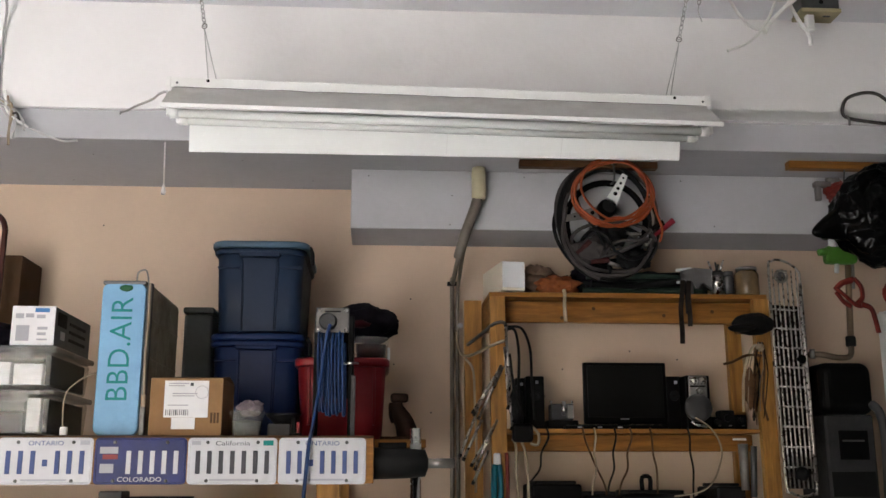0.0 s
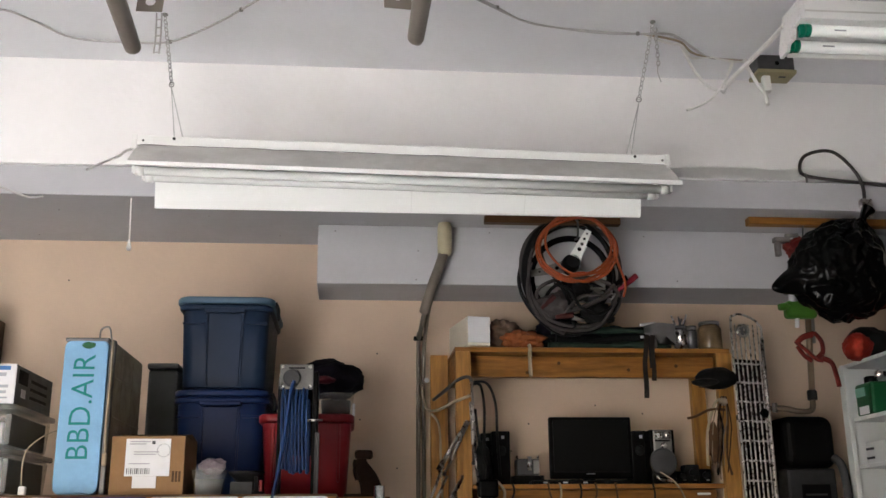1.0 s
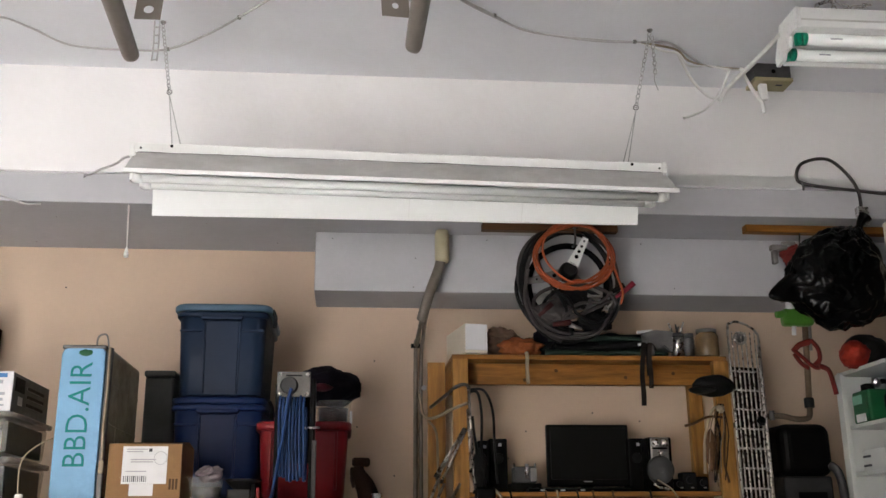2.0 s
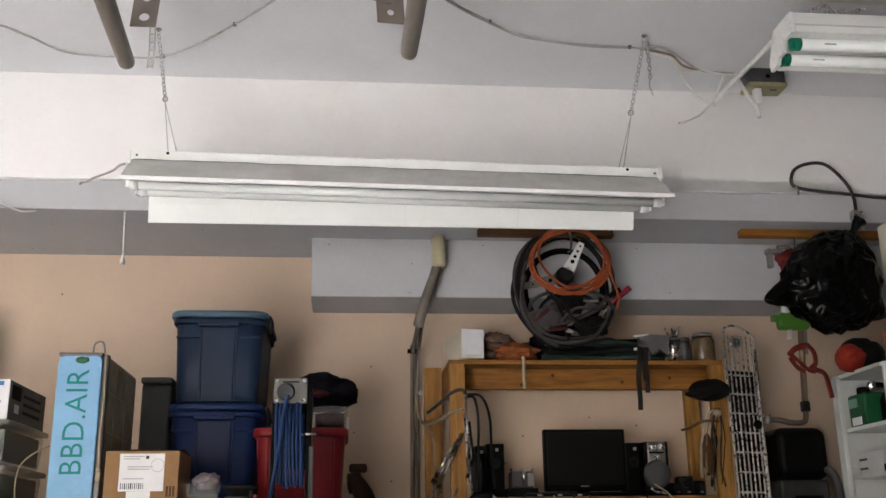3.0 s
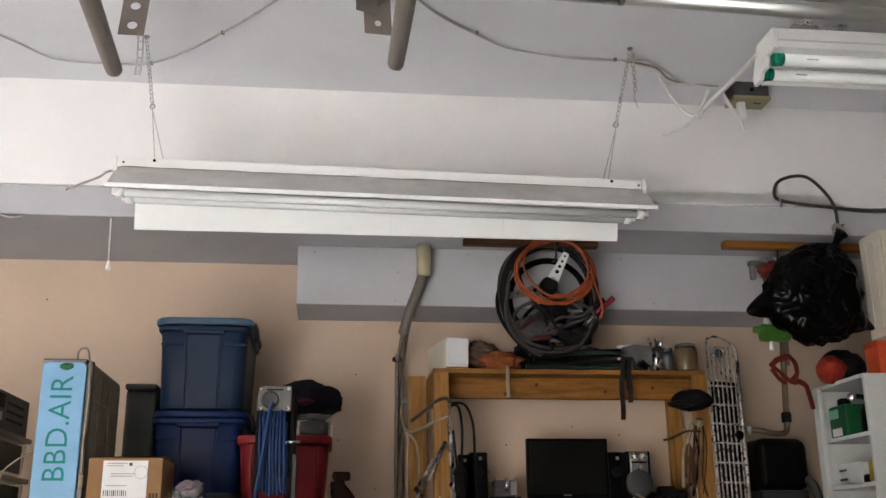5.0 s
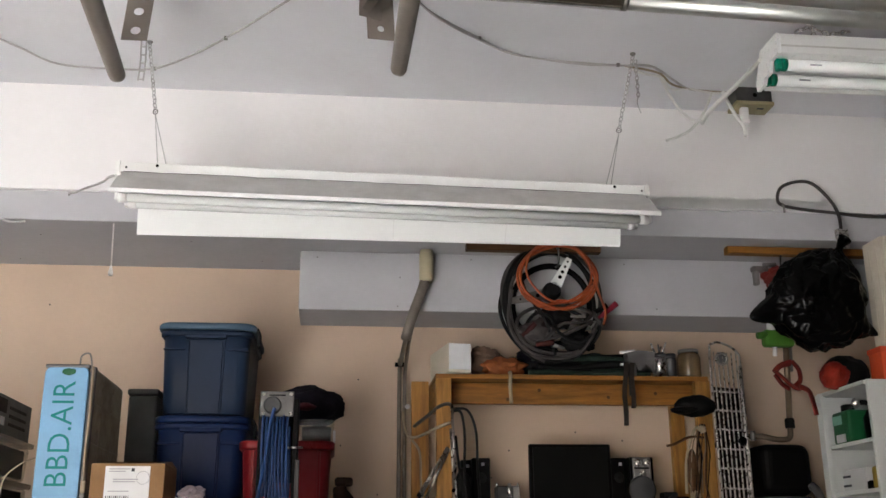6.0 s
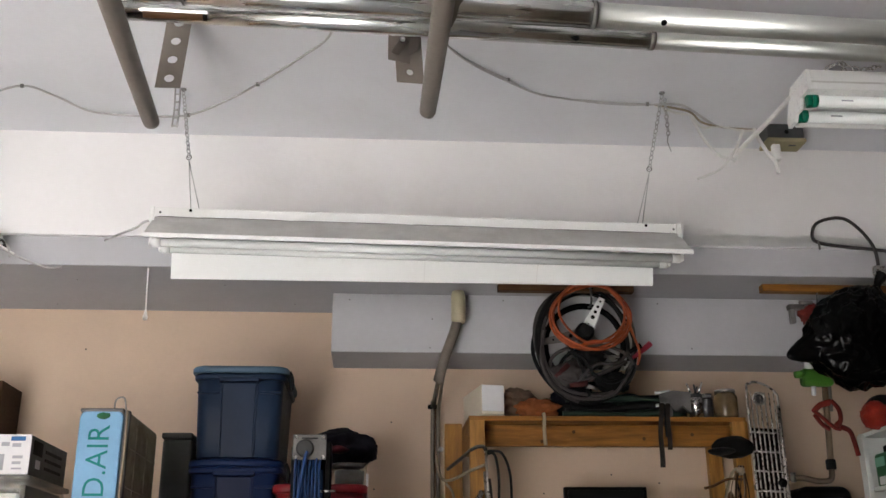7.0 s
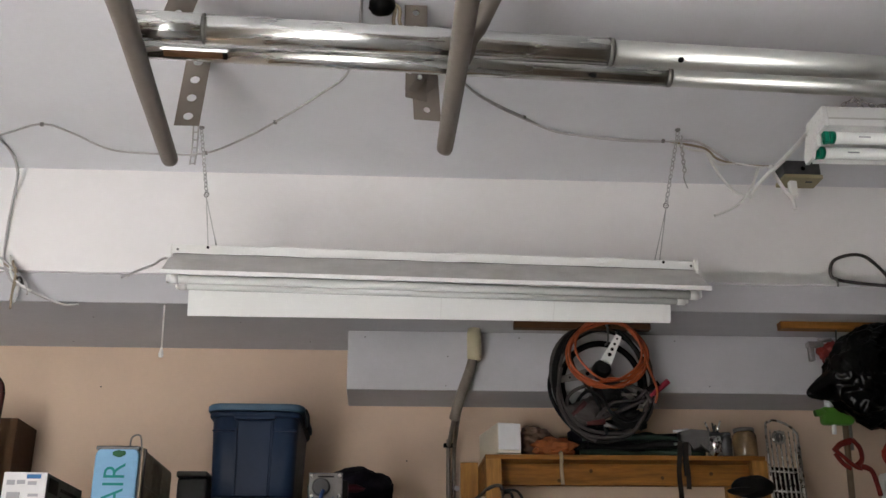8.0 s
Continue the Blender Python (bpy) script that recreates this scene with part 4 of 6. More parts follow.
jc = thing("jumper_cables", (0.75, 3.70, 2.27), "coiled black jumper cables with red clamps", "cables")
for i, (rx, rz, dx, dz, dy, r) in enumerate(((0.228, 0.275, 0, 0, 0, 0.0098), (0.215, 0.262, 0.006, -0.012, -0.02, 0.0088), (0.222, 0.25, -0.004, -0.022, 0.018, 0.009), (0.19, 0.12, 0.02, -0.13, -0.015, 0.0085), (0.16, 0.10, 0.03, -0.13, 0.01, 0.008))):
    bm = B()
    pts = []
    for k in range(26):
        t = 2 * math.pi * k / 26
        pts.append((0.748 + dx + rx * math.cos(t) * (1 + 0.05 * math.sin(3 * t + i * 2.3)), 3.69 + dy + 0.012 * math.sin(2 * t + i), 2.553 + dz + rz * math.sin(t) * (1 + 0.045 * math.cos(2 * t + i * 2))))
    part("cable", sweep(bm, pts, r, 8, closed=True, k=2), "grey_cable" if i in (0, 3) else "black_matt", jc)
part("cable", sweep(B(), [(0.60, 3.67, 2.70), (0.62, 3.665, 2.60), (0.70, 3.66, 2.48), (0.73, 3.66, 2.40), (0.75, 3.67, 2.30)], 0.009, 8), "black_matt", jc)
part("cable", sweep(B(), [(0.57, 3.67, 2.42), (0.65, 3.66, 2.36), (0.72, 3.66, 2.37), (0.80, 3.66, 2.40), (0.93, 3.67, 2.46)], 0.010, 8), "grey_cable", jc)
for i, pts in enumerate(([(0.56, 3.66, 2.60), (0.54, 3.655, 2.45), (0.60, 3.65, 2.33), (0.72, 3.65, 2.285), (0.86, 3.65, 2.31), (0.94, 3.655, 2.42)], [(0.66, 3.66, 2.50), (0.73, 3.65, 2.47), (0.77, 3.65, 2.40), (0.85, 3.65, 2.36), (0.93, 3.655, 2.40)], [(0.70, 3.655, 2.36), (0.78, 3.65, 2.44), (0.88, 3.65, 2.45), (0.94, 3.66, 2.50)])):
    part("cable", sweep(B(), pts, 0.008, 8), ("grey_cable", "black_matt", "grey_cable")[i], jc)
for p, q, m in (((0.955, 3.68, 2.47), (1.045, 3.66, 2.545), "pink_red"), ((0.935, 3.68, 2.50), (1.0, 3.66, 2.535), "black"), ((0.60, 3.66, 2.385), (0.66, 3.65, 2.44), "red_rust"), ((0.66, 3.65, 2.345), (0.74, 3.645, 2.355), "red_rust")):
    part("clamp_grip", cy(B(), p, q, 0.010, 0.014, 10), m, jc)
for p, q in (((0.95, 3.685, 2.46), (0.92, 3.69, 2.43)), ((0.74, 3.655, 2.345), (0.79, 3.66, 2.33))):
    part("clamp_jaw", cy(B(), p, q, 0.011, 0.007, 8), "zinc", jc)
part("clamp_plate", bx(B(), 0.83, 0.90, 3.67, 3.68, 2.478, 2.49, 0.002), "zinc", jc)
part("clamp_body", lump(B(), (0.67, 3.672, 2.40), (0.085, 0.026, 0.055), 41, 0.4, 2.4, 4), "grey_cable", jc)
part("clamp_body", lump(B(), (0.77, 3.70, 2.49), (0.065, 0.026, 0.06), 42, 0.3, 2.2, 4), "black_matt", jc)
part("clamp_body", lump(B(), (0.86, 3.69, 2.37), (0.075, 0.026, 0.045), 43, 0.4, 2.4, 4), "black_matt", jc)
for i, (dx, dz) in enumerate(((0.0, 0.0), (0.012, -0.008), (-0.011, 0.006))):
    part("cable", sweep(B(), [(0.70 + dx, 3.675, 2.805 + dz), (0.60 + dx, 3.672, 2.74 + dz), (0.545 + dx, 3.67, 2.63 + dz), (0.535 + dx, 3.668, 2.52 + dz), (0.56 + dx, 3.665, 2.41 + dz), (0.62 + dx, 3.665, 2.32 + dz), (0.70, 3.66, 2.28 + dz)], 0.0095, 8), ("black_matt", "grey_cable", "black_matt")[i], jc)
oc = thing("extension_cord", (0.78, 3.66, 2.5), "coiled orange extension cord hanging over the wheel", "cord")
for i, (rx, rz, cx, cz, r) in enumerate(((0.175, 0.155, 0.775, 2.668, 0.0058), (0.182, 0.16, 0.772, 2.662, 0.0058), (0.168, 0.148, 0.768, 2.655, 0.0058), (0.15, 0.135, 0.772, 2.675, 0.0058))):
    pts = []
    for k in range(26):
        t = 2 * math.pi * k / 26
        pts.append((cx + rx * math.cos(t) * (1 + 0.04 * math.sin(2 * t + i)), 3.655 - 0.012 * i + 0.01 * math.sin(t * 2 + i), cz + rz * math.sin(t) * (1 + 0.06 * math.cos(3 * t + i * 1.7))))
    part("loop", sweep(B(), pts, r, 8, closed=True, k=2), "orange", oc)
for k in range(3):
    part("strand", sweep(B(), [(0.60 + 0.01 * k, 3.64, 2.58), (0.68, 3.63, 2.53 - 0.008 * k), (0.76, 3.63, 2.532 + 0.006 * k), (0.86, 3.63, 2.552), (0.93, 3.64, 2.60 + 0.02 * k)], 0.0058, 8), "orange", oc)
part("tail", sweep(B(), [(0.86, 3.645, 2.80), (0.93, 3.64, 2.70), (0.955, 3.64, 2.60), (0.985, 3.64, 2.50), (0.975, 3.65, 2.44)], 0.0058, 8), "orange", oc)

# things on the lower shelf
tv = thing("monitor", (0.858, 3.95, LZ), "black flat screen monitor, switched off", "monitor")
part("screen", bx(B(), 0.672, 1.058, 3.95, 3.985, 1.655, 1.936, 0.006), "black", tv)
part("panel", bx(B(), 0.688, 1.042, 3.9465, 3.951, 1.685, 1.921, 0.001), mat("dark_screen", (0.003, 0.003, 0.003), 0.35, var=0.1, bump=0.0, spec=0.15), tv)
part("mark", plate_bar(B(), 0.858, 1.677, 0.04, 0.004, 3.9495, 0.001), "grey_ink", tv)
part("stand", bx(B(), 0.80, 0.915, 3.93, 4.05, LZ, 1.636, 0.004), "black", tv)
part("neck", bx(B(), 0.83, 0.885, 3.97, 4.0, 1.632, 1.68, 0.004), "black", tv)
for x0, x1, z1 in ((0.404, 0.487, 1.871), (1.058, 1.13, 1.873), (0.352, 0.398, 1.862)):
    s = thing("loudspeaker", ((x0 + x1) / 2, 4.0, LZ), "small black desktop loudspeaker", "loudspeaker", "loudspeakers on the rack")
    part("cabinet", bx(B(), x0, x1, 3.95, 4.07, LZ, z1, 0.005), "black", s)
    part("badge", plate_bar(B(), (x0 + x1) / 2 + 0.008, z1 - 0.028, 0.014, 0.014, 3.951, 0.002), "grey_ink", s)
    part("cone", lathe(B(), ((x0 + x1) / 2, 3.951, z1 - 0.09), [(0.024, 0), (0.022, 0.003), (0.008, 0.001)], 20, (0, -1, 0)), "dark_grey", s)
rad = thing("small_radio", (0.56, 3.93, LZ), "small silver clock radio on a black box", "radio")
part("base", bx(B(), 0.49, 0.63, 3.89, 4.0, LZ, 1.668, 0.004), "black", rad)
part("body", bx(B(), 0.508, 0.612, 3.90, 3.98, 1.669, 1.742, 0.006), "mid_grey", rad)
part("face", bx(B(), 0.583, 0.611, 3.896, 3.901, 1.675, 1.735, 0.002), "zinc", rad)
part("pillar", cy(B(), (0.565, 3.893, 1.69), (0.565, 3.893, 1.752), 0.009), "chrome", rad)
for x in (0.512, 0.608):
    part("knob", cy(B(), (x, 3.92, 1.742), (x, 3.92, 1.757), 0.005), "chrome", rad)
dk = thing("silver_player", (1.175, 3.9, LZ), "silver stereo set with a round grey speaker", "stereo")
part("body", bx(B(), 1.118, 1.232, 3.86, 3.96, LZ, 1.869, 0.006), "black", dk)
part("face", bx(B(), 1.133, 1.217, 3.855, 3.861, 1.765, 1.868, 0.008), "zinc", dk)
for x, z, kr in ((1.156, 1.842, 0.018), (1.197, 1.842, 0.018), (1.178, 1.798, 0.015)):
    part("knob", lathe(B(), (x, 3.855, z), [(kr, 0), (kr * 0.95, 0.010), (kr * 0.6, 0.017), (kr * 0.2, 0.019)], 18, (0, -1, 0)), "chrome", dk)
part("dark_strip", bx(B(), 1.14, 1.21, 3.8535, 3.8555, 1.815, 1.822), "black", dk)
part("bracket", sweep(B(), [(1.135, 3.84, 1.66), (1.15, 3.835, 1.645), (1.185, 3.835, 1.64), (1.20, 3.84, 1.635)], 0.005, 8), "chrome", dk)
part("speaker", lathe(B(), (1.172, 3.858, 1.722), [(0.064, 0), (0.062, 0.012), (0.05, 0.018), (0.01, 0.024)], 28, (0, -1, 0)), "mid_grey", dk)
part("cord", sweep(B(), [(1.15, 3.85, 1.68), (1.17, 3.80, 1.655), (1.20, 3.79, 1.63), (1.235, 3.785, 1.57), (1.24, 3.785, 1.50), (1.20, 3.79, 1.40), (1.13, 3.80, 1.35), (0.98, 3.82, 1.33)], 0.004, 8), "tan_cord", dk)
for i, (x, r, h, m) in enumerate(((1.27, 0.03, 0.06, "black"), (1.32, 0.035, 0.09, "black_matt"), (1.38, 0.03, 0.07, "black"))):
    k = thing("camera_case", (x, 3.92, LZ), "small black gadget on the rack", "gadget", "gadgets on the rack")
    part("body", bx(B(), x - r, x + r, 3.90, 3.97, LZ, LZ + h, 0.008), m, k)
    part("knob", lathe(B(), (x, 3.899, LZ + h * 0.6), [(r * 0.5, 0), (r * 0.45, 0.02)], 14, (0, -1, 0)), "dark_grey", k)
    part("trim", plate_bar(B(), x + 0.01, LZ + 0.02, 0.014, 0.006, 3.899, 0.002), "zinc", k)
k = thing("keyboard", (0.75, 3.86, LZ), "black keyboard lying on the rack", "keyboard")
part("body", bx(B(), 0.56, 1.02, 3.815, 3.92, LZ, LZ + 0.016, 0.004), "black", k)
for r_ in range(3):
    for c_ in range(14):
        part("key", bx(B(), 0.57 + c_ * 0.032, 0.596 + c_ * 0.032, 3.825 + r_ * 0.03, 3.85 + r_ * 0.03, LZ + 0.0165, LZ + 0.021), "black_matt", k)
for x in (0.61, 0.70, 0.79):
    part("light", bx(B(), x, x + 0.02, 3.812, 3.8155, LZ + 0.004, LZ + 0.011), "grey_ink", k)
# cables under the lower shelf
for i, (x, dx, m) in enumerate(((0.47, -0.09, "black_matt"), (0.63, 0.10, "wood_dark"), (0.68, -0.01, "tan_cord"), (0.77, -0.03, "black_matt"), (0.84, -0.05, "wood_dark"), (0.93, 0.03, "wood_dark"), (1.10, 0.02, "black_matt"))):
    solo("hanging_cable", sweep(B(), [(x, 3.80, 1.63), (x + 0.004, 3.79, 1.585), (x + dx * 0.3, 3.80, 1.52), (x + dx * 0.5 + 0.012, 3.82, 1.45), (x + dx, 3.83, 1.36), (x + dx * 1.1, 3.84, 1.18)], 0.0045, 8), m, "loose power cable hanging below the rack's shelf", "cable", group="cables below the shelf")
BZ = 1.175
for x0, x1, h, m, nm, lb in ((0.40, 0.62, 0.212, "black", "printer", "black printer on the bottom board"), (0.63, 0.80, 0.165, "black_matt", "toolbox", "low black toolbox on the bottom board"), (0.81, 1.10, 0.17, "black", "amplifier", "black amplifier on the bottom board"), (1.22, 1.35, 0.20, "dark_grey", "paint_tin", "dark grey tin on the bottom board")):
    o = thing(nm, ((x0 + x1) / 2, 3.95, BZ), lb, nm.replace("_", " "))
    part("body", bx(B(), x0, x1, 3.81, 4.1, BZ, BZ + h, 0.01), m, o)
    part("top_cover", bx(B(), x0 + 0.02, x1 - 0.02, 3.83, 4.08, BZ + h, BZ + h + 0.015, 0.006), "black_matt", o)
o = thing("carry_handle_case", (0.92, 3.86, BZ + 0.186), "black case handle on the amplifier", "handle")
part("grip", sweep(B(), [(0.90, 3.86, BZ + 0.186), (0.90, 3.86, BZ + 0.24), (0.935, 3.86, BZ + 0.24), (0.935, 3.86, BZ + 0.186)], 0.010, 8, k=3), "black", o)
solo("ball_charger", lump(B(), (1.16, 3.86, 1.26), (0.05, 0.05, 0.085), 4, 0.08, 2, 3), "black", "round black charger on the bottom board", "charger")

# rods, cords and tools hung on the rack's post
rods = thing("tent_rods", (0.2, 3.77, 1.68), "bundle of thin steel rods hung on the rack's post", "rods")
for p, q in (((0.268, 3.765, 1.90), (0.15, 3.755, 1.69)), ((0.276, 3.76, 1.895), (0.168, 3.75, 1.675)), ((0.16, 3.755, 1.70), (0.085, 3.75, 1.515)), ((0.245, 3.76, 1.66), (0.15, 3.75, 1.46)), ((0.205, 3.76, 1.53), (0.14, 3.75, 1.40)), ((0.29, 3.762, 2.07), (0.302, 3.755, 1.80)), ((0.295, 3.762, 1.82), (0.312, 3.755, 1.63)), ((0.262, 3.757, 1.885), (0.142, 3.747, 1.70)), ((0.235, 3.757, 1.64), (0.135, 3.747, 1.475)), ((0.283, 3.757, 1.98), (0.296, 3.752, 1.72)), ((0.178, 3.757, 1.66), (0.10, 3.747, 1.50))):
    part("rod", cy(B(), p, q, 0.0062, n=10), "bar_chrome", rods)
    part("tip", cy(B(), q, (q[0] - 0.006, q[1], q[2] - 0.014), 0.0075, n=10), "black_matt", rods)
rope = thing("rope_hook", (0.25, 3.8, 1.95), "grey rope tied round the rack's post", "rope")
part("loop", sweep(B(), [(0.14, 4.0, 2.02), (0.19, 3.85, 2.05), (0.24, 3.775, 2.085), (0.285, 3.772, 2.09), (0.295, 3.78, 2.05)], 0.008, 8), "grey_cable", rope)
part("loop", sweep(B(), [(0.09, 4.09, 2.10), (0.11, 4.05, 1.99), (0.15, 3.95, 1.965), (0.22, 3.775, 1.985), (0.285, 3.77, 2.01)], 0.007, 8), "tan_cord", rope)
part("loop", sweep(B(), [(0.135, 4.05, 1.96), (0.165, 4.0, 1.90), (0.17, 3.98, 1.75), (0.175, 3.98, 1.60), (0.17, 3.97, 1.35)], 0.006, 8), "tan_cord", rope)
cords = thing("hung_cords", (0.33, 3.77, 1.3), "black cords and an adapter hanging from the post", "cords")
for i, pts in enumerate(([(0.30, 3.76, 2.06), (0.33, 3.75, 2.05), (0.345, 3.75, 1.95), (0.34, 3.75, 1.80), (0.335, 3.755, 1.64)], [(0.30, 3.76, 2.07), (0.36, 3.75, 2.06), (0.395, 3.75, 1.97), (0.40, 3.75, 1.82), (0.41, 3.755, 1.66)], [(0.305, 3.76, 1.95), (0.32, 3.75, 1.80), (0.35, 3.75, 1.70), (0.345, 3.75, 1.62)], [(0.31, 3.76, 1.58), (0.325, 3.755, 1.55), (0.325, 3.75, 1.45), (0.335, 3.75, 1.30)], [(0.345, 3.76, 1.58), (0.37, 3.755, 1.50), (0.375, 3.75, 1.35), (0.372, 3.75, 1.2)], [(0.39, 3.76, 1.64), (0.425, 3.755, 1.60), (0.42, 3.75, 1.555), (0.39, 3.76, 1.56)])):
    part("cord", sweep(B(), pts, 0.006, 8), "black_matt" if i in (0, 1, 2) else "tan_cord", cords)
part("adapter", bx(B(), 0.31, 0.40, 3.735, 3.783, 1.565, 1.645, 0.014, 3), "black", cords)
part("bundle", lump(B(), (0.335, 3.765, 1.72), (0.035, 0.02, 0.085), 6, 0.35, 3, 3), "black_matt", cords)
tl = thing("pliers", (0.245, 3.77, 1.25), "pliers with teal grips hung on the post", "pliers")
part("grip", sweep(B(), [(0.235, 3.765, 1.47), (0.228, 3.76, 1.38), (0.232, 3.76, 1.25)], 0.014, 10), mat("teal_grip", (0.0, 0.10, 0.14), 0.5), tl)
part("grip", sweep(B(), [(0.252, 3.765, 1.47), (0.258, 3.76, 1.38), (0.255, 3.76, 1.25)], 0.012, 10), mat("teal_grip_dark", (0.0, 0.08, 0.12), 0.5), tl)
part("jaw", bx(B(), 0.228, 0.26, 3.755, 3.775, 1.465, 1.52, 0.008), "paper", tl)
part("red_grip", sweep(B(), [(0.285, 3.765, 1.52), (0.288, 3.76, 1.40), (0.285, 3.76, 1.25)], 0.009, 8), "red_paint", tl)
cap = thing("black_hat", (1.40, 3.72, 2.04), "black cap hung on the rack's post", "hat")
bm = lump(B(), (1.405, 3.732, 2.086), (0.098, 0.05, 0.05), 9, 0.10, 1.4, 4)
part("crown", bm, "black_matt", cap)
part("peak", lump(B(), (1.35, 3.715, 2.066), (0.065, 0.05, 0.018), 12, 0.10, 1.4, 3), "black_matt", cap)
tw = thing("leather_straps", (1.41, 3.77, 1.6), "brown straps and strings hanging from the post", "straps")
for i, pts in enumerate(([(1.43, 3.775, 2.0), (1.40, 3.77, 1.97), (1.36, 3.77, 1.85), (1.35, 3.77, 1.70)], [(1.44, 3.775, 2.01), (1.42, 3.765, 1.95), (1.40, 3.765, 1.80), (1.405, 3.765, 1.70)], [(1.45, 3.775, 1.95), (1.38, 3.765, 1.95), (1.31, 3.765, 1.92), (1.27, 3.765, 1.91)], [(1.46, 3.775, 1.98), (1.455, 3.765, 1.90), (1.44, 3.765, 1.75), (1.455, 3.765, 1.66)], [(1.42, 3.775, 1.95), (1.43, 3.765, 1.86), (1.415, 3.765, 1.76), (1.39, 3.765, 1.66)])):
    part("strap", sweep(B(), pts, 0.007, 8, flat=0.7), ("tan_cord", "wood_dark", "wood_dark", "wood_dark", "black_matt")[i], tw)
for i in range(5):
    x = 1.375 + 0.018 * i
    part("string", sweep(B(), [(1.44 + 0.004 * i, 3.765, 2.01), (x + 0.02, 3.758, 1.93 - 0.01 * i), (x + 0.012 * math.sin(i * 2.0), 3.755, 1.82), (x - 0.01 + 0.015 * math.sin(i * 3.1), 3.758, 1.70 - 0.03 * (i % 3))], 0.0032, 7, flat=0.7), ("paper_cord", "black_strap", "wood_dark")[i % 3], tw)
part("knot", lump(B(), (1.44, 3.765, 1.985), (0.02, 0.015, 0.018), 4, 0.3, 2, 3), "tan_cord", tw)
part("pouch", lump(B(), (1.385, 3.77, 1.80), (0.028, 0.02, 0.09), 14, 0.3, 2, 3), "wood_dark", tw)
mt = thing("hose_fitting", (1.33, 3.80, 1.38), "dull metal fittings hung below the shelf", "fitting")
part("bar", bx(B(), 1.30, 1.36, 3.79, 3.80, 1.575, 1.585, 0.003), "paper", mt)
part("sleeve", cy(B(), (1.345, 3.80, 1.56), (1.345, 3.80, 1.36), 0.022, 0.018, 14), "zinc", mt)
part("pipe", cy(B(), (1.395, 3.80, 1.55), (1.38, 3.80, 1.33), 0.014, n=12), "steel_dark", mt)

# chrome radiator grille leaning on the rack
gr = thing("car_grille", (1.54, 3.72, 1.33), "long worn chrome car grille hung upright on the rack", "car grille")


def G(u, v):
    """u across (0..1), v up (0..1) the grille."""
    top = Vector((1.507, 3.765, 2.395)).lerp(Vector((1.653, 3.765, 2.385)), u)
    low = Vector((1.489, 3.70, 1.335)).lerp(Vector((1.620, 3.69, 1.335)), u)
    return low.lerp(top, v)


edge = [G(0, 0.06), G(0, 0.5), G(0, 0.94), G(0.12, 0.99), G(0.35, 1.0), G(0.7, 0.985), G(0.95, 0.955), G(1, 0.90), G(1, 0.5), G(1, 0.05), G(0.85, 0.01), G(0.5, 0.0), G(0.15, 0.015)]
part("outer_frame", sweep(B(), edge, 0.0055, 10, closed=True, k=3), "bar_chrome", gr)
for i in range(6):
    u = 0.13 + 0.148 * i
    part("upright_bar", sweep(B(), [G(u, 0.03), G(u, 0.5), G(u, 0.86), G(u, 0.955)], lambda t: 0.0040 if t < 0.8 else 0.0028, 8, k=2), "bar_chrome", gr)
part("side_rail", sweep(B(), [G(0.99, 0.06), G(0.99, 0.5), G(0.985, 0.9)], 0.0085, 10, k=2), "bar_chrome", gr)
for i in range(9):
    v = 0.115 + 0.083 * i
    part("cross_bar", sweep(B(), [G(0.02, v) + Vector((0, 0.006, 0)), G(0.98, v) + Vector((0, 0.006, 0))], 0.0045, 8, k=1), "bar_chrome", gr)
# added dark sheet that puts shade into the openings between the bars
bm = B()
q = [G(0.03, 0.03), G(0.97, 0.03), G(0.97, 0.80), G(0.03, 0.80)]
bm.faces.new([bm.verts.new(p + Vector((0, 0.018, 0))) for p in q])
bmesh.ops.solidify(bm, geom=bm.faces[:], thickness=0.003)
part("backing", bm, "black_strap", gr, "added dark sheet for the shade behind the bars")
part("lamp_ring", ring(B(), G(0.38, 0.925) + Vector((0, -0.004, 0)), 0.027, 0.006, (0, 1, 0), 24, 8), "bar_chrome", gr)
part("lamp_cup", lathe(B(), G(0.38, 0.925) + Vector((0, 0.003, 0)), [(0.030, 0), (0.022, 0.006), (0.008, 0.003)], 20, (0, -1, 0)), "steel_dark", gr)
part("knob", lathe(B(), G(0.84, 0.565) + Vector((0, 0.004, 0)), [(0.022, 0), (0.02, 0.012), (0.006, 0.014)], 18, (0, -1, 0)), "black", gr)
part("emblem", lathe(B(), G(0.55, 0.09) + Vector((0, 0.0, 0)), [(0.032, 0), (0.028, 0.01), (0.006, 0.012)], 20, (0, -1, 0)), "dark_grey", gr)

# conduit up the wall into the bulkhead
pp = thing("conduit_pipe", (0.08, 4.12, 0), "grey conduit bending up the wall into the bulkhead", "pipe")
part("riser", sweep(B(), [(0.075, 4.15, 0), (0.077, 4.15, 1.2), (0.079, 4.15, 2.26), (0.080, 4.10, 2.33), (0.083, 3.93, 2.375), (0.088, 3.82, 2.41)], 0.0105, 12, k=4), "pipe_grey", pp)
part("bend", sweep(B(), [(0.086, 3.83, 2.40), (0.094, 3.81, 2.43), (0.118, 3.80, 2.51), (0.158, 3.80, 2.62), (0.178, 3.80, 2.69)], 0.024, 14), "pipe_grey", pp)
part("sleeve", lathe(B(), (0.18, 3.80, 2.665), [(0.028, 0), (0.034, 0.015), (0.034, 0.13), (0.029, 0.156)], 20), "pipe_cream", pp, "cream plastic sleeve")
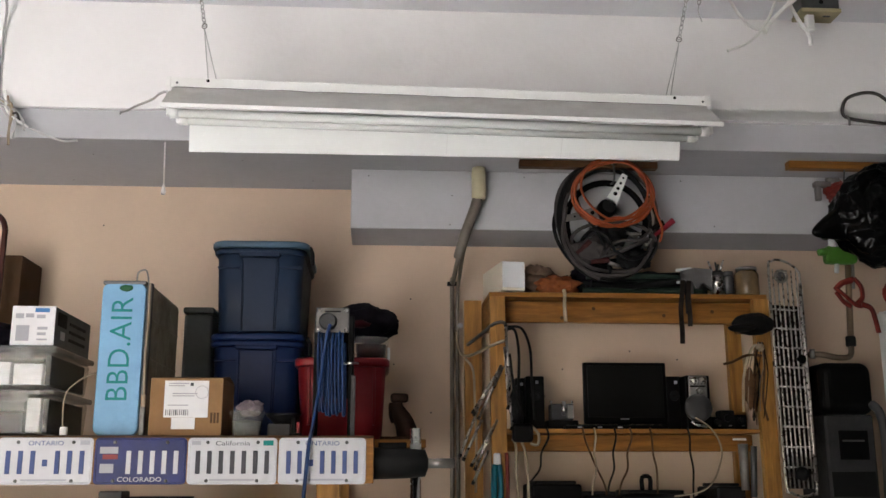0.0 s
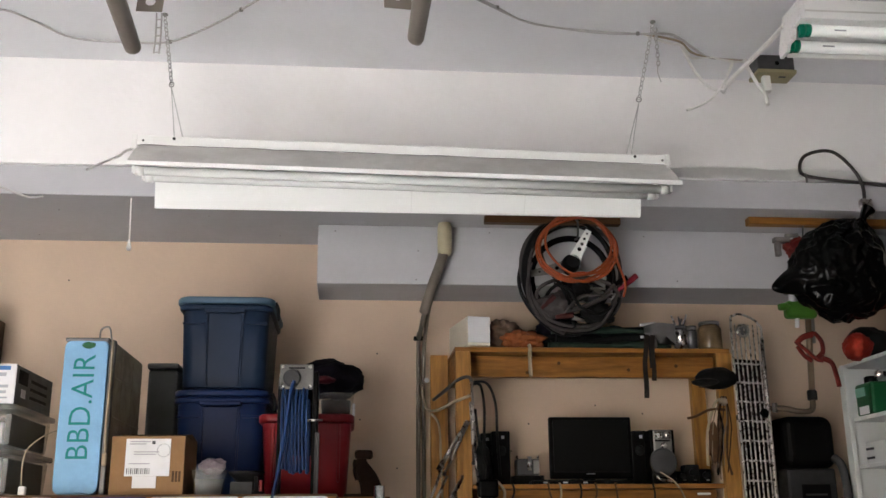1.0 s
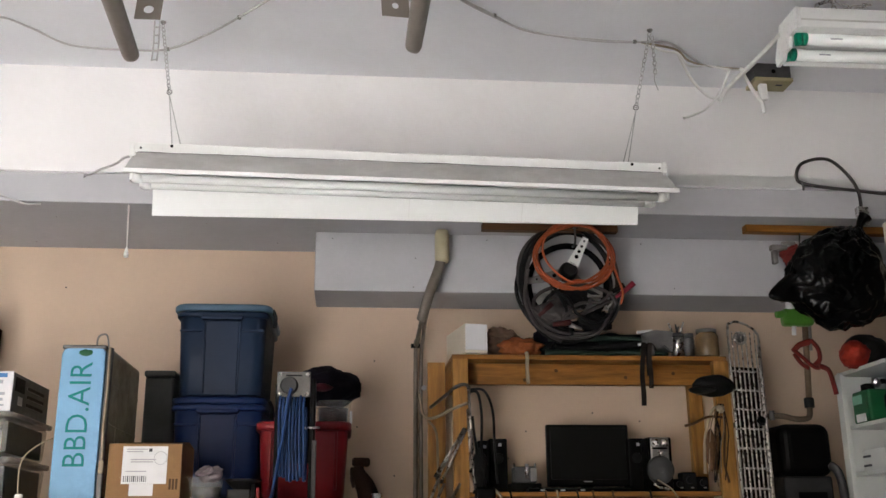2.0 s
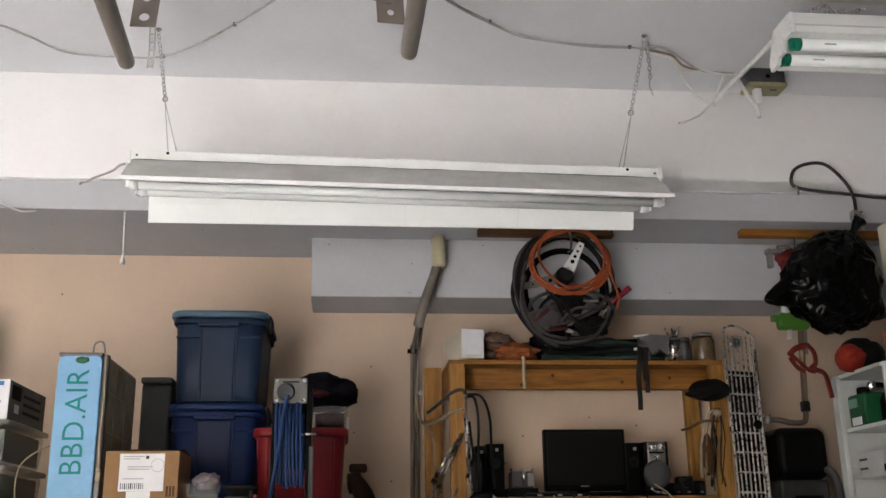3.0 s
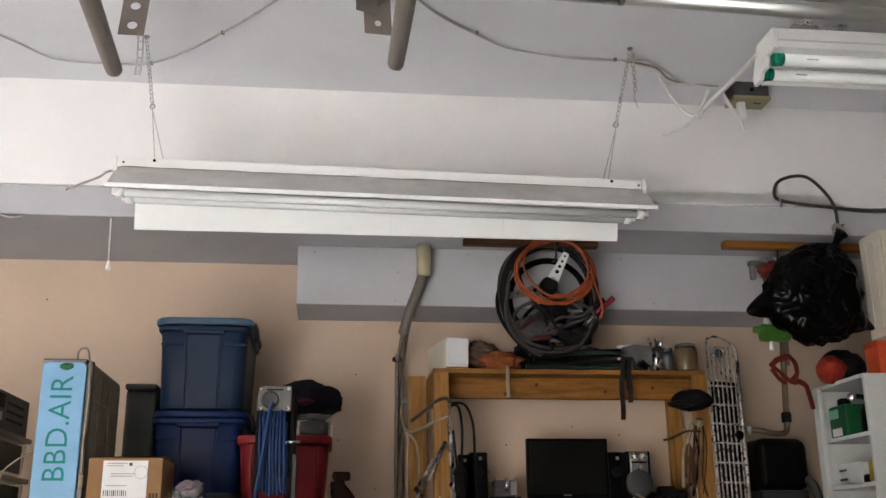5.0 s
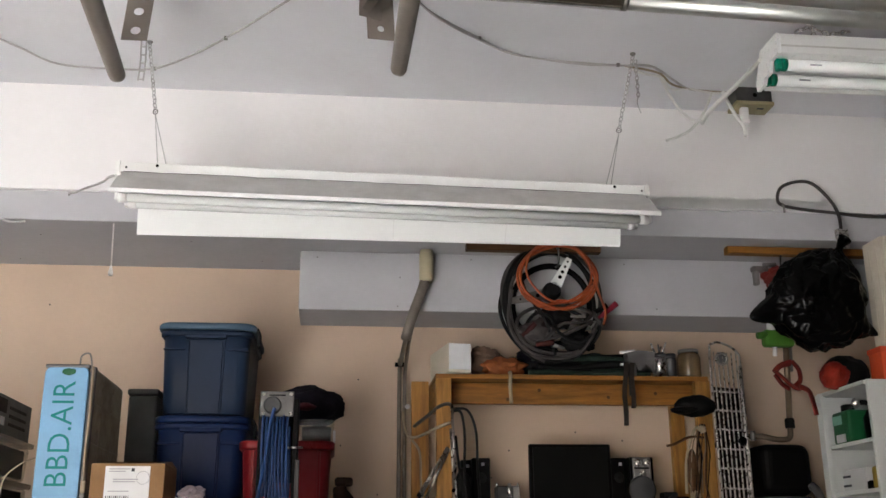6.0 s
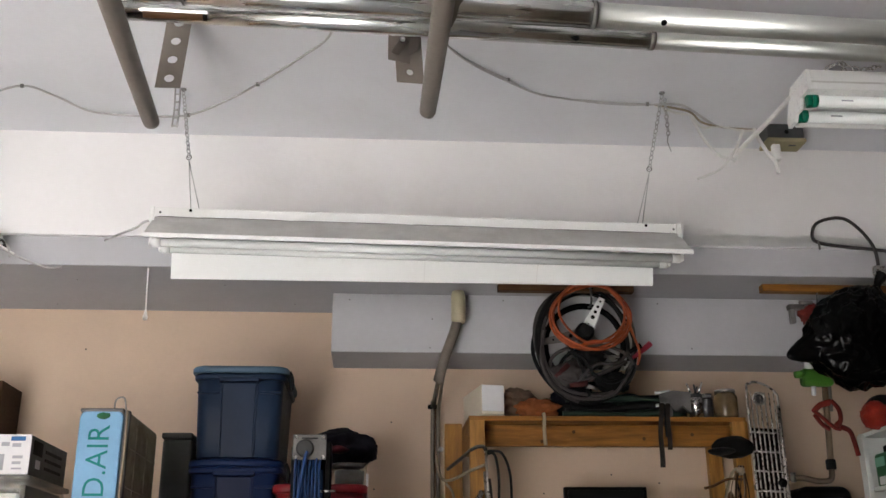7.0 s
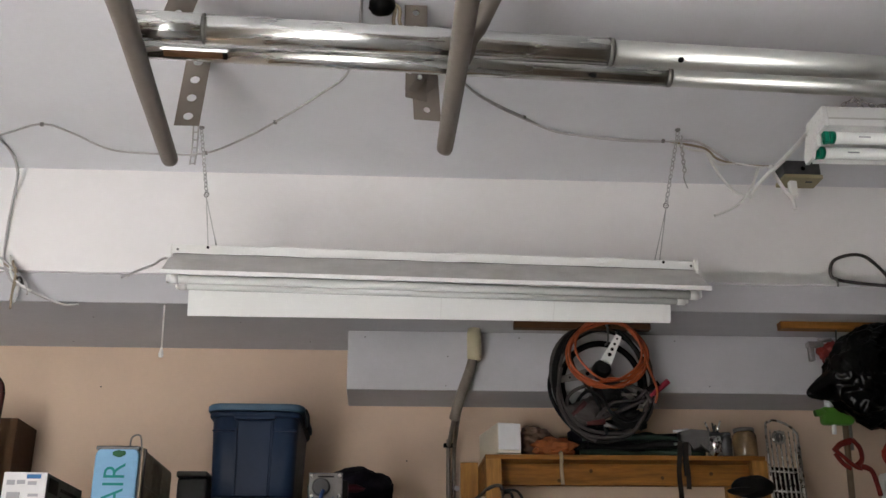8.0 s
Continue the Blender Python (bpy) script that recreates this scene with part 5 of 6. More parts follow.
part("cable", sweep(B(), [(0.106, 4.16, 0.0), (0.106, 4.16, 1.4), (0.104, 4.15, 2.2), (0.106, 4.0, 2.36), (0.108, 3.83, 2.42), (0.118, 3.80, 2.47)], 0.009, 8), "pipe_grey", pp)
part("clip", bx(B(), 0.055, 0.105, 4.125, 4.15, 2.325, 2.345, 0.004), "black", pp)
part("clip", lathe(B(), (0.117, 4.135, 2.13), [(0.012, 0), (0.012, 0.012)], 12, (0, -1, 0)), "paper", pp)
# ---- east end of the wall ----
cab = thing("white_cabinet", (2.34, 3.59, 0), "open white shelf cabinet full of bottles and boxes", "cabinet")
part("side", bx(B(), 2.045, EX - 0.01, 3.365, 3.385, 0, 2.158, 0.002), "white_shelf", cab)
part("side", bx(B(), 2.030, EX - 0.01, 3.785, 3.805, 0, 2.158, 0.002), "white_shelf", cab)
part("back", bx(B(), EX - 0.03, EX - 0.012, 3.386, 3.784, 0, 2.138), "white_shelf", cab)
part("top", bx(B(), 2.035, EX - 0.012, 3.386, 3.784, 2.139, 2.157, 0.002), "white_shelf", cab)
for z in (1.895, 1.685, 1.45, 1.1, 0.6, 0.1):
    part("shelf", bx(B(), 2.05, EX - 0.031, 3.386, 3.784, z, z + 0.018, 0.002), "white_shelf", cab)
part("stile", bx(B(), 2.022, 2.046, 3.755, 3.806, 0, 2.15, 0.002), "white_shelf", cab)
jug = thing("green_jug", (2.14, 3.66, 1.913), "green plastic oil jug with pale labels", "jug")
part("body", bx(B(), 2.064, 2.18, 3.60, 3.755, 1.913, 2.06, 0.014, 3), "green", jug)
part("label", bx(B(), 2.060, 2.065, 3.64, 3.72, 1.92, 1.955), "paper", jug)
part("label", bx(B(), 2.060, 2.065, 3.66, 3.74, 2.0, 2.04), mat("pale_green_label", (0.2, 0.4, 0.3), 0.5), jug)
part("cap", lathe(B(), (2.12, 3.70, 2.06), [(0.03, 0), (0.03, 0.03), (0.02, 0.035)], 16), "black", jug)
bk = thing("black_sprayer", (2.15, 3.5, 1.913), "black sprayer bottle with a shiny knob", "bottle")
part("body", lathe(B(), (2.15, 3.52, 1.913), [(0.05, 0), (0.052, 0.10), (0.03, 0.14), (0.03, 0.16)], 18), "black", bk)
part("knob", lump(B(), (2.10, 3.585, 2.085), (0.022, 0.022, 0.022), 2, 0.15, 2, 3), "chrome", bk)
part("arm", sweep(B(), [(2.15, 3.52, 2.06), (2.13, 3.56, 2.085), (2.10, 3.585, 2.085)], 0.012, 8), "black", bk)
part("body_rear", bx(B(), 2.12, 2.25, 3.40, 3.46, 1.913, 2.06, 0.012), "black", bk)
gb = thing("grey_carton", (2.14, 3.62, 1.703), "pale grey box with dark print", "box")
part("body", bx(B(), 2.09, 2.25, 3.56, 3.76, 1.703, 1.80, 0.003), "white_shelf", gb)
part("print", bx(B(), 2.086, 2.091, 3.69, 3.755, 1.725, 1.735), "ink", gb)
part("print", bx(B(), 2.086, 2.091, 3.69, 3.755, 1.765, 1.775), "ink", gb)
yb = thing("yellow_bottle", (2.13, 3.47, 1.703), "dull yellow bottle beside a box", "bottle")
part("body", bx(B(), 2.09, 2.17, 3.43, 3.51, 1.703, 1.80, 0.012), mat("dull_yellow", (0.36, 0.26, 0.04), 0.5), yb)
part("neck", lathe(B(), (2.13, 3.47, 1.80), [(0.02, 0), (0.014, 0.03), (0.014, 0.045)], 14), mat("dull_yellow_cap", (0.30, 0.2, 0.04), 0.5), yb)
solo("dark_tin", lathe(B(), (2.12, 3.545, 1.703), [(0.03, 0), (0.03, 0.035), (0.02, 0.04)], 16), "black", "low black tin on a white shelf", "tin")
solo("grey_pouch", lump(B(), (2.3, 3.55, 1.76), (0.07, 0.07, 0.06), 7, 0.3, 2, 3), "mid_grey", "crumpled grey pouch on a white shelf", "pouch")

rc = thing("red_black_cap", (2.08, 3.66, 2.158), "red and black baseball cap on a cabinet", "cap")
part("crown", lump(B(), (2.10, 3.64, 2.232), (0.105, 0.09, 0.078), 15, 0.10, 1.6, 4), "black_matt", rc)
part("peak", lump(B(), (2.022, 3.60, 2.212), (0.060, 0.07, 0.060), 16, 0.2, 2.0, 4), mat("red_felt", (0.24, 0.02, 0.010), 0.8, var=0.3, scale=14, bump=0.3), rc)
ob_ = thing("orange_carton", (2.25, 3.45, 2.158), "bright orange box on the cabinet", "box")
part("body", bx(B(), 2.142, 2.36, 3.395, 3.50, 2.159, 2.305, 0.004), mat("bright_orange", (0.62, 0.085, 0.03), 0.5), ob_)
part("lid", bx(B(), 2.138, 2.364, 3.391, 3.504, 2.285, 2.309, 0.003), mat("bright_orange_lid", (0.55, 0.075, 0.03), 0.5), ob_)
cc = thing("wall_cupboard", (2.4, 3.4, 2.312), "cream painted cupboard on the side wall", "cupboard")
part("body", bx(B(), 2.172, EX - 0.005, 3.30, 3.455, 2.312, 2.79, 0.004), "cream", cc)
part("door", bx(B(), 2.154, 2.171, 3.302, 3.453, 2.316, 2.786, 0.003), "cream", cc)
for y in (3.34, 3.40):
    part("moulding", bx(B(), 2.150, 2.155, y, y + 0.008, 2.35, 2.75, 0.002), "cream", cc)

# bin bag hung on a bungee
bag = thing("bin_bag", (1.87, 3.40, 2.28), "full black plastic bin bag hung from a bungee", "bag")
bm = B()
r = bmesh.ops.create_icosphere(bm, subdivisions=6, radius=1.0)
spikes = ((Vector((-0.97, -0.1, -0.24)).normalized(), 0.34, 26), (Vector((-0.985, -0.1, -0.26)).normalized(), 0.26, 110), (Vector((-0.85, -0.1, 0.40)).normalized(), -0.17, 7), (Vector((-0.72, -0.1, -0.70)).normalized(), -0.15, 9), (Vector((0.86, -0.1, -0.5)).normalized(), 0.16, 30), (Vector((0.88, -0.1, -0.5)).normalized(), 0.20, 260), (Vector((0.55, 0.0, 0.85)).normalized(), 0.22, 16), (Vector((-0.6, -0.2, 0.72)).normalized(), 0.05, 12), (Vector((0.75, -0.3, -0.62)).normalized(), 0.10, 40), (Vector((-0.55, -0.4, -0.6)).normalized(), 0.10, 30))
for v in r["verts"]:
    d = v.co.normalized()
    k = 0.95 + 0.10 * noise.noise(d * 1.7 + Vector((4, 1, 2)))
    k += 0.085 * (1 - 2 * abs(noise.noise(d * 2.3 + Vector((3, 11, 6))))) + 0.038 * (1 - 2 * abs(noise.noise(d * 4.6 + Vector((12, 4, 1)))))
    k += 0.020 * (1 - 2 * abs(noise.noise(d * 9.5 + Vector((2, 9, 4))))) * (0.5 + 0.5 * noise.noise(d * 1.5))
    phi = math.atan2(d.y + 0.1, d.x - 0.35)
    k += 0.075 * (abs(math.sin(6.5 * phi + 2.0 * noise.noise(d * 2.1 + Vector((5, 5, 5))))) - 0.5) * max(0.0, d.z + 0.35)
    for s, a, p in spikes:
        k += a * max(0.0, d.dot(s)) ** p
    v.co = Vector((1.872 + d.x * 0.215 * k, 3.40 + d.y * 0.135 * k, 2.505 + d.z * 0.215 * k))
for f in bm.faces:
    f.smooth = True
part("bag", bm, "black_bag", bag)
part("neck", sweep(B(), [(1.985, 3.40, 2.68), (2.01, 3.40, 2.73), (2.02, 3.40, 2.765), (2.045, 3.40, 2.80)], lambda t: 0.035 - 0.02 * math.sin(t * 3.1), 12), "black_bag", bag)
bungee = thing("bungee_cord", (2.03, 3.42, 2.78), "black bungee cord looped on the bulkhead", "bungee cord")
part("cord", sweep(B(), [(2.6, 3.445, 2.945), (2.32, 3.445, 2.930), (2.18, 3.445, 2.928), (2.05, 3.445, 2.94), (1.92, 3.445, 2.95), (1.80, 3.445, 2.967), (1.768, 3.44, 2.995), (1.79, 3.44, 3.055), (1.86, 3.44, 3.085), (1.93, 3.44, 3.085), (1.985, 3.44, 3.045), (2.03, 3.43, 2.975), (2.045, 3.42, 2.91), (2.04, 3.41, 2.84)], 0.0075, 10), "grey_cable", bungee)
part("hook", sweep(B(), [(1.79, 3.44, 2.975), (1.785, 3.42, 2.95), (1.79, 3.43, 2.93)], 0.005, 8), "zinc", bungee)
part("clasp", bx(B(), 2.012, 2.07, 3.395, 3.425, 2.80, 2.85, 0.010, 3), "chrome", bungee)
part("clasp", bx(B(), 2.04, 2.062, 3.39, 3.40, 2.755, 2.81, 0.005), "chrome", bungee)

# red trimmer hung from the board
tr = thing("red_hand_tool", (1.79, 3.62, 2.6), "red hand tool with metal head hung on the board", "hand tool")
part("body", lump(B(), (1.80, 3.62, 2.672), (0.06, 0.035, 0.05), 17, 0.3, 2, 4), "red_paint", tr)
part("head", bx(B(), 1.69, 1.765, 3.60, 3.64, 2.70, 2.725, 0.006), "zinc", tr)
part("head", bx(B(), 1.695, 1.72, 3.605, 3.635, 2.635, 2.70, 0.006), "zinc", tr)
part("hanger", cy(B(), (1.83, 3.62, 2.70), (1.84, 3.62, 2.785), 0.004), "steel_dark", tr)
part("lever", cy(B(), (1.74, 3.60, 2.728), (1.80, 3.60, 2.732), 0.010), "zinc", tr)

# green fitting, pipe and red ribbon on the wall
pv = thing("water_pipe", (1.82, 4.15, 1.95), "bronze water pipe with elbow on the wall", "pipe")
part("riser", cy(B(), (1.835, 3.70, 2.02), (1.865, 3.70, 2.55), 0.014, n=14), mat("bronze_pipe", (0.19, 0.14, 0.095), 0.4, 0.6, var=0.2), pv)
part("riser", cy(B(), (1.875, 3.715, 2.25), (1.89, 3.715, 2.537), 0.010, n=12), "zinc", pv)
part("coupling", lathe(B(), (1.834, 3.70, 1.985), [(0.02, 0), (0.022, 0.004), (0.022, 0.04), (0.018, 0.045)], 16), "black_matt", pv)
part("elbow", sweep(B(), [(1.834, 3.70, 1.99), (1.83, 3.70, 1.95), (1.81, 3.70, 1.935), (1.76, 3.70, 1.935), (1.70, 3.72, 1.95), (1.66, 3.80, 1.955), (1.65, 4.0, 1.955), (1.65, 4.2, 1.955)], 0.013, 12), mat("bronze_pipe_dull", (0.11, 0.085, 0.062), 0.5, 0.5, var=0.2), pv)
part("flange", lathe(B(), (1.68, 3.735, 1.955), [(0.022, 0), (0.022, 0.02)], 14, (-1, 0.6, 0)), "zinc", pv)
gf = thing("green_sprayer", (1.78, 3.62, 2.33), "lime green plastic nozzle hung above the pipe", "nozzle")
part("body", bx(B(), 1.715, 1.86, 3.60, 3.66, 2.345, 2.425, 0.018, 3), "lime", gf)
part("spout", cy(B(), (1.73, 3.62, 2.40), (1.685, 3.62, 2.395), 0.02, 0.015, 12), "lime", gf)
part("nub", cy(B(), (1.77, 3.63, 2.35), (1.765, 3.63, 2.305), 0.010, n=10), "paper", gf)
part("trigger", cy(B(), (1.75, 3.62, 2.42), (1.75, 3.62, 2.46), 0.018, 0.012, 12), "paper", gf)
part("hook", sweep(B(), [(1.80, 3.63, 2.42), (1.80, 3.66, 2.48), (1.80, 3.80, 2.50), (1.80, 3.856, 2.56)], 0.005, 8), "steel_dark", gf)
rb = thing("red_ribbon", (1.85, 3.66, 2.05), "dark red ribbon tied round the pipe", "ribbon")
for pts in ([(1.78, 3.67, 2.24), (1.81, 3.65, 2.20), (1.85, 3.66, 2.17), (1.88, 3.67, 2.165)], [(1.86, 3.67, 2.29), (1.885, 3.66, 2.25), (1.89, 3.665, 2.20), (1.86, 3.66, 2.17)], [(1.88, 3.66, 2.17), (1.92, 3.655, 2.15), (1.935, 3.655, 2.10), (1.945, 3.655, 2.04)], [(1.77, 3.67, 2.235), (1.80, 3.66, 2.265), (1.85, 3.66, 2.28)], [(1.775, 3.67, 2.225), (1.80, 3.66, 2.18), (1.83, 3.66, 2.16)]):
    part("band", sweep(B(), pts, 0.020, 8, flat=0.4), "ribbon", rb)

# machine standing beside the rack
mc = thing("bench_machine", (1.85, 3.92, 0), "dark grey machine with a black rounded hood", "machine")
part("body", bx(B(), 1.725, 1.955, 3.80, 4.1, 0, 1.69, 0.012), "machine", mc)
part("hood", bx(B(), 1.735, 1.985, 3.82, 4.12, 1.69, 1.93, 0.05, 5), "black", mc)
part("vent", bx(B(), 1.785, 1.92, 3.795, 3.801, 1.49, 1.62, 0.003), "black", mc)
part("vent_bar", bx(B(), 1.80, 1.90, 3.792, 3.796, 1.57, 1.578), "mid_grey", mc)
part("panel", bx(B(), 1.74, 1.94, 3.796, 3.8005, 1.33, 1.44, 0.002), "dark_grey", mc)
part("hose", sweep(B(), [(1.965, 3.83, 1.74), (1.985, 3.80, 1.70), (1.995, 3.79, 1.60), (1.99, 3.79, 1.45), (1.98, 3.79, 1.2)], 0.020, 12), "mid_grey", mc)

# ---- ceiling ----
def sheet(quad, t=0.003):
    bm = B()
    bm.faces.new([bm.verts.new(p) for p in quad])
    bmesh.ops.solidify(bm, geom=bm.faces[:], thickness=t)
    bmesh.ops.recalc_face_normals(bm, faces=bm.faces[:])
    return bm


def chain(parent, p, q, link=0.026, r=0.0021, material="bright_zinc"):
    p, q = Vector(p), Vector(q)
    n = max(2, int((q - p).length / (link * 0.78)))
    d = (q - p).normalized()
    a = d.orthogonal().normalized()
    b = d.cross(a)
    for i in range(n):
        c = p.lerp(q, (i + 0.5) / n)
        s = a if i % 2 else b
        pts = [c + d * link * 0.5 * math.cos(2 * math.pi * k / 10) + s * link * 0.3 * math.sin(2 * math.pi * k / 10) for k in range(10)]
        part("link", sweep(B(), pts, r, 5, closed=True, k=0), material, parent)


lamp = thing("tube_lamp", (-0.045, 2.92, 2.66), "long white two-tube shop lamp, switched off, with dusty reflector", "lamp")
XL, XR = -1.052, 0.962


def zt(x, z):
    return z - 0.0145 * (x + 0.045)


bm = bx(B(), XL, XR, 2.865, 2.985, 2.785, 2.846, 0.004)
for v in bm.verts:
    v.co.z = zt(v.co.x, v.co.z)
part("channel", bm, "white_metal", lamp)
for x in (XL, XR):
    part("end_tab", bx(B(), x - 0.012, x + 0.006, 2.860, 2.990, zt(x, 2.790), zt(x, 2.848), 0.002), "white_metal", lamp)
    part("screw", lathe(B(), (x + (0.028 if x < 0 else -0.022), 2.8655, zt(x, 2.824)), [(0.005, 0), (0.004, 0.003)], 10, (0, -1, 0)), "steel_dark", lamp)
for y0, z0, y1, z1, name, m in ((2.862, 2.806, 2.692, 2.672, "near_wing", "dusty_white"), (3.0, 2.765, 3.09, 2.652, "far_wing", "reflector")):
    bm = B()
    n = 24
    rows = []
    for i in range(n + 1):
        e = 0.012 if name == "near_wing" else 0.054
        x = XL + e + (XR - XL - 2 * e) * i / n
        w = 0.0015 * math.sin(i * 1.9) + 0.001 * math.sin(i * 4.1)
        k = 1.0 if name == "near_wing" else -0.25
        f = lambda z: z - 0.0145 * k * (x + 0.045)
        # the far wing is cut at a slight slant at its ends
        c0 = -0.016 * (i == n) if name == "far_wing" else 0.0
        c1 = -0.013 * (i == 0) if name == "far_wing" else 0.0
        rows.append([bm.verts.new((x + c0, y0, f(z0) + w)), bm.verts.new((x + (c0 + c1) / 2, (y0 + y1) / 2, f((z0 + z1) / 2) + w + 0.004)), bm.verts.new((x + c1, y1, f(z1) + w * 0.4))])
    for a, b in zip(rows, rows[1:]):
        for j in (0, 1):
            bm.faces.new((a[j], b[j], b[j + 1], a[j + 1]))
    bmesh.ops.recalc_face_normals(bm, faces=bm.faces[:])
    bmesh.ops.solidify(bm, geom=bm.faces[:], thickness=0.002)
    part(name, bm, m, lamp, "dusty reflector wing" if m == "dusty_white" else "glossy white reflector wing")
bm = bx(B(), XL + 0.012, XR - 0.012, 2.684, 2.694, 2.662, 2.678, 0.002)
for v in bm.verts:
    v.co.z = zt(v.co.x, v.co.z)
part("near_lip", bm, "white_metal", lamp)
part("far_lip", bx(B(), XL + 0.056, XR - 0.056, 3.088, 3.094, 2.648, 2.656, 0.002), "white_metal", lamp)
# wavy dark line laid on for the shade in the channel-to-wing gap
part("dust_line", sweep(B(), [(XL + 0.02 + (XR - XL - 0.04) * k / 40, 2.858, zt(XL + (XR - XL) * k / 40, 2.8045) + 0.004 * noise.noise(Vector((k * 0.55, 3, 0)))) for k in range(41)], lambda t: 0.0008 + 0.0012 * abs(noise.noise(Vector((t * 23, 1, 0)))), 6, k=1), "grey_cable", lamp, "dark line standing in for the shaded gap")
for x in (-0.02, 0.43):
    part("wing_joint", sheet([(x, 2.999, 2.762), (x + 0.003, 2.999, 2.762), (x + 0.003, 3.086, 2.653), (x, 3.086, 2.653)], 0.0015), "white_metal", lamp)
for y, z in ((2.83, 2.692), (3.0, 2.727)):
    tb = part("tube", cy(B(), (XL + 0.035, y, zt(XL, z)), (XR - 0.035, y, zt(XR, z)), 0.0165, n=18), "tube_glass", lamp, "white glass tube")
    for x0, x1 in ((XL + 0.018, XL + 0.05), (XR - 0.05, XR - 0.018)):
        part("end_cap", cy(B(), (x0, y, zt(x0, z)), (x1, y, zt(x1, z)), 0.0185, n=16), "white_metal", tb)
    for x in (XL + 0.012, XR - 0.012):
        part("socket", bx(B(), x - 0.007, x + 0.007, y - 0.012, y + 0.012, zt(x, z) - 0.012, zt(x, 2.79), 0.004), "white_metal", lamp)
for top, mid, low, spread in (((-1.013, 3.031, CZ), (-0.951, 2.945, 3.093), (-0.912, 2.90), (-0.002, 0.022)), ((0.968, 2.945, CZ), (0.883, 2.93, 3.082), (0.832, 2.90), (-0.03, 0.010))):
    hg = part("hanger", lathe(B(), (top[0], top[1], CZ - 0.012), [(0.004, 0), (0.012, 0.008), (0.012, 0.012)], 12), "zinc", lamp)
    chain(lamp, (top[0], top[1], CZ - 0.01), mid)
    for dx, yy in zip(spread, (2.875, 2.97)):
        part("wire", sweep(B(), [mid, (low[0] + dx, yy, zt(low[0], 2.846))], 0.0018, 6, k=2), "bright_zinc", lamp)
    part("wire_hook", ring(B(), mid, 0.010, 0.002, (0.3, 1, 0), 14, 6), "zinc", lamp)
    part("keyhole", lathe(B(), (low[0], 2.8648, zt(low[0], 2.835)), [(0.006, 0), (0.006, 0.002)], 10, (0, -1, 0)), "black", lamp)
for o in lamp.children:
    if o.name.split(".")[0] not in ("link", "hanger", "wire_hook"):
        o.location.z -= 0.010
solo("power_cable", sweep(B(), [(XL + 0.01, 2.92, 2.82), (-1.10, 2.96, 2.825), (-1.16, 3.08, 2.845), (-1.25, 3.2, 2.862), (-1.33, 3.36, 2.90), (-1.37, 3.44, 2.925), (-1.385, 3.475, 2.93)], 0.005, 8), "wall_cable", "grey lamp cable running to the bulkhead", "cable")
strip = thing("hanger_strip", (-1.032, 3.024, 3.26), "thin pale perforated hanger strip on the ceiling", "hanger")
for x in (-1.045, -1.025):
    part("edge_wire", sweep(B(), [(x, 3.024, 3.262), (x + 0.003, 3.024, 3.34), (x, 3.024, CZ)], 0.0036, 8, k=3), "bright_zinc", strip)
for k in range(5):
    part("rung", cy(B(), (-1.045, 3.024, 3.266 + 0.036 * k), (-1.023, 3.024, 3.268 + 0.036 * k), 0.003, n=8), "bright_zinc", strip)
spare = thing("spare_chain", (1.0, 3.0, 3.2), "loose end of pale chain hanging from the ceiling", "chain")
chain(spare, (0.995, 3.0, CZ), (0.998, 3.0, 3.27), 0.024, 0.0024)
part("wire_end", sweep(B(), [(0.998, 3.0, 3.275), (0.992, 3.0, 3.24), (1.004, 3.0, 3.195)], 0.0022, 6), "bright_zinc", spare)
pl = thing("pull_cord", (-1.195, 3.5, 2.59), "thin white pull cord with a small knob", "pull cord")
part("string", cy(B(), (-1.20, 3.52, 2.82), (-1.194, 3.52, 2.63), 0.0032, n=8), "white_cable", pl)
part("knob", lathe(B(), (-1.194, 3.52, 2.588), [(0.009, 0), (0.011, 0.012), (0.006, 0.035), (0.003, 0.045)], 14), "white_cable", pl)

# second lamp with green-capped tubes
l2 = thing("tube_lamp", (1.97, 2.58, 3.15), "short white two-tube lamp with green tube ends", "lamp")
part("channel", bx(B(), 1.372, 2.58, 2.455, 2.60, 3.205, 3.285, 0.004), "white_metal", l2)
part("lip", bx(B(), 1.385, 2.58, 2.652, 2.660, 3.148, 3.172, 0.002), "white_metal", l2)
part("reflector", sheet([(1.376, 2.60, 3.206), (2.578, 2.60, 3.206), (2.578, 2.654, 3.168), (1.376, 2.654, 3.168)], 0.003), "white_metal", l2)
part("crease", bx(B(), 1.374, 2.578, 2.4535, 2.456, 3.232, 3.238), "dusty_white", l2)
for x0, x1 in ((1.358, 1.372), (2.578, 2.594)):
    bm = B()
    prof = ((2.458, 3.287), (2.602, 3.287), (2.662, 3.175), (2.658, 3.142), (2.60, 3.142), (2.585, 3.165), (2.545, 3.165), (2.53, 3.205), (2.458, 3.205))
    a = [bm.verts.new((x0, y, z)) for y, z in prof]
    b = [bm.verts.new((x1, y, z)) for y, z in prof]
    bm.faces.new(a)
    bm.faces.new(b[::-1])
    for k in range(len(prof)):
        bm.faces.new((a[k], b[k], b[(k + 1) % len(prof)], a[(k + 1) % len(prof)]))
    bmesh.ops.recalc_face_normals(bm, faces=bm.faces[:])
    part("end_plate", bm, "white_metal", l2)
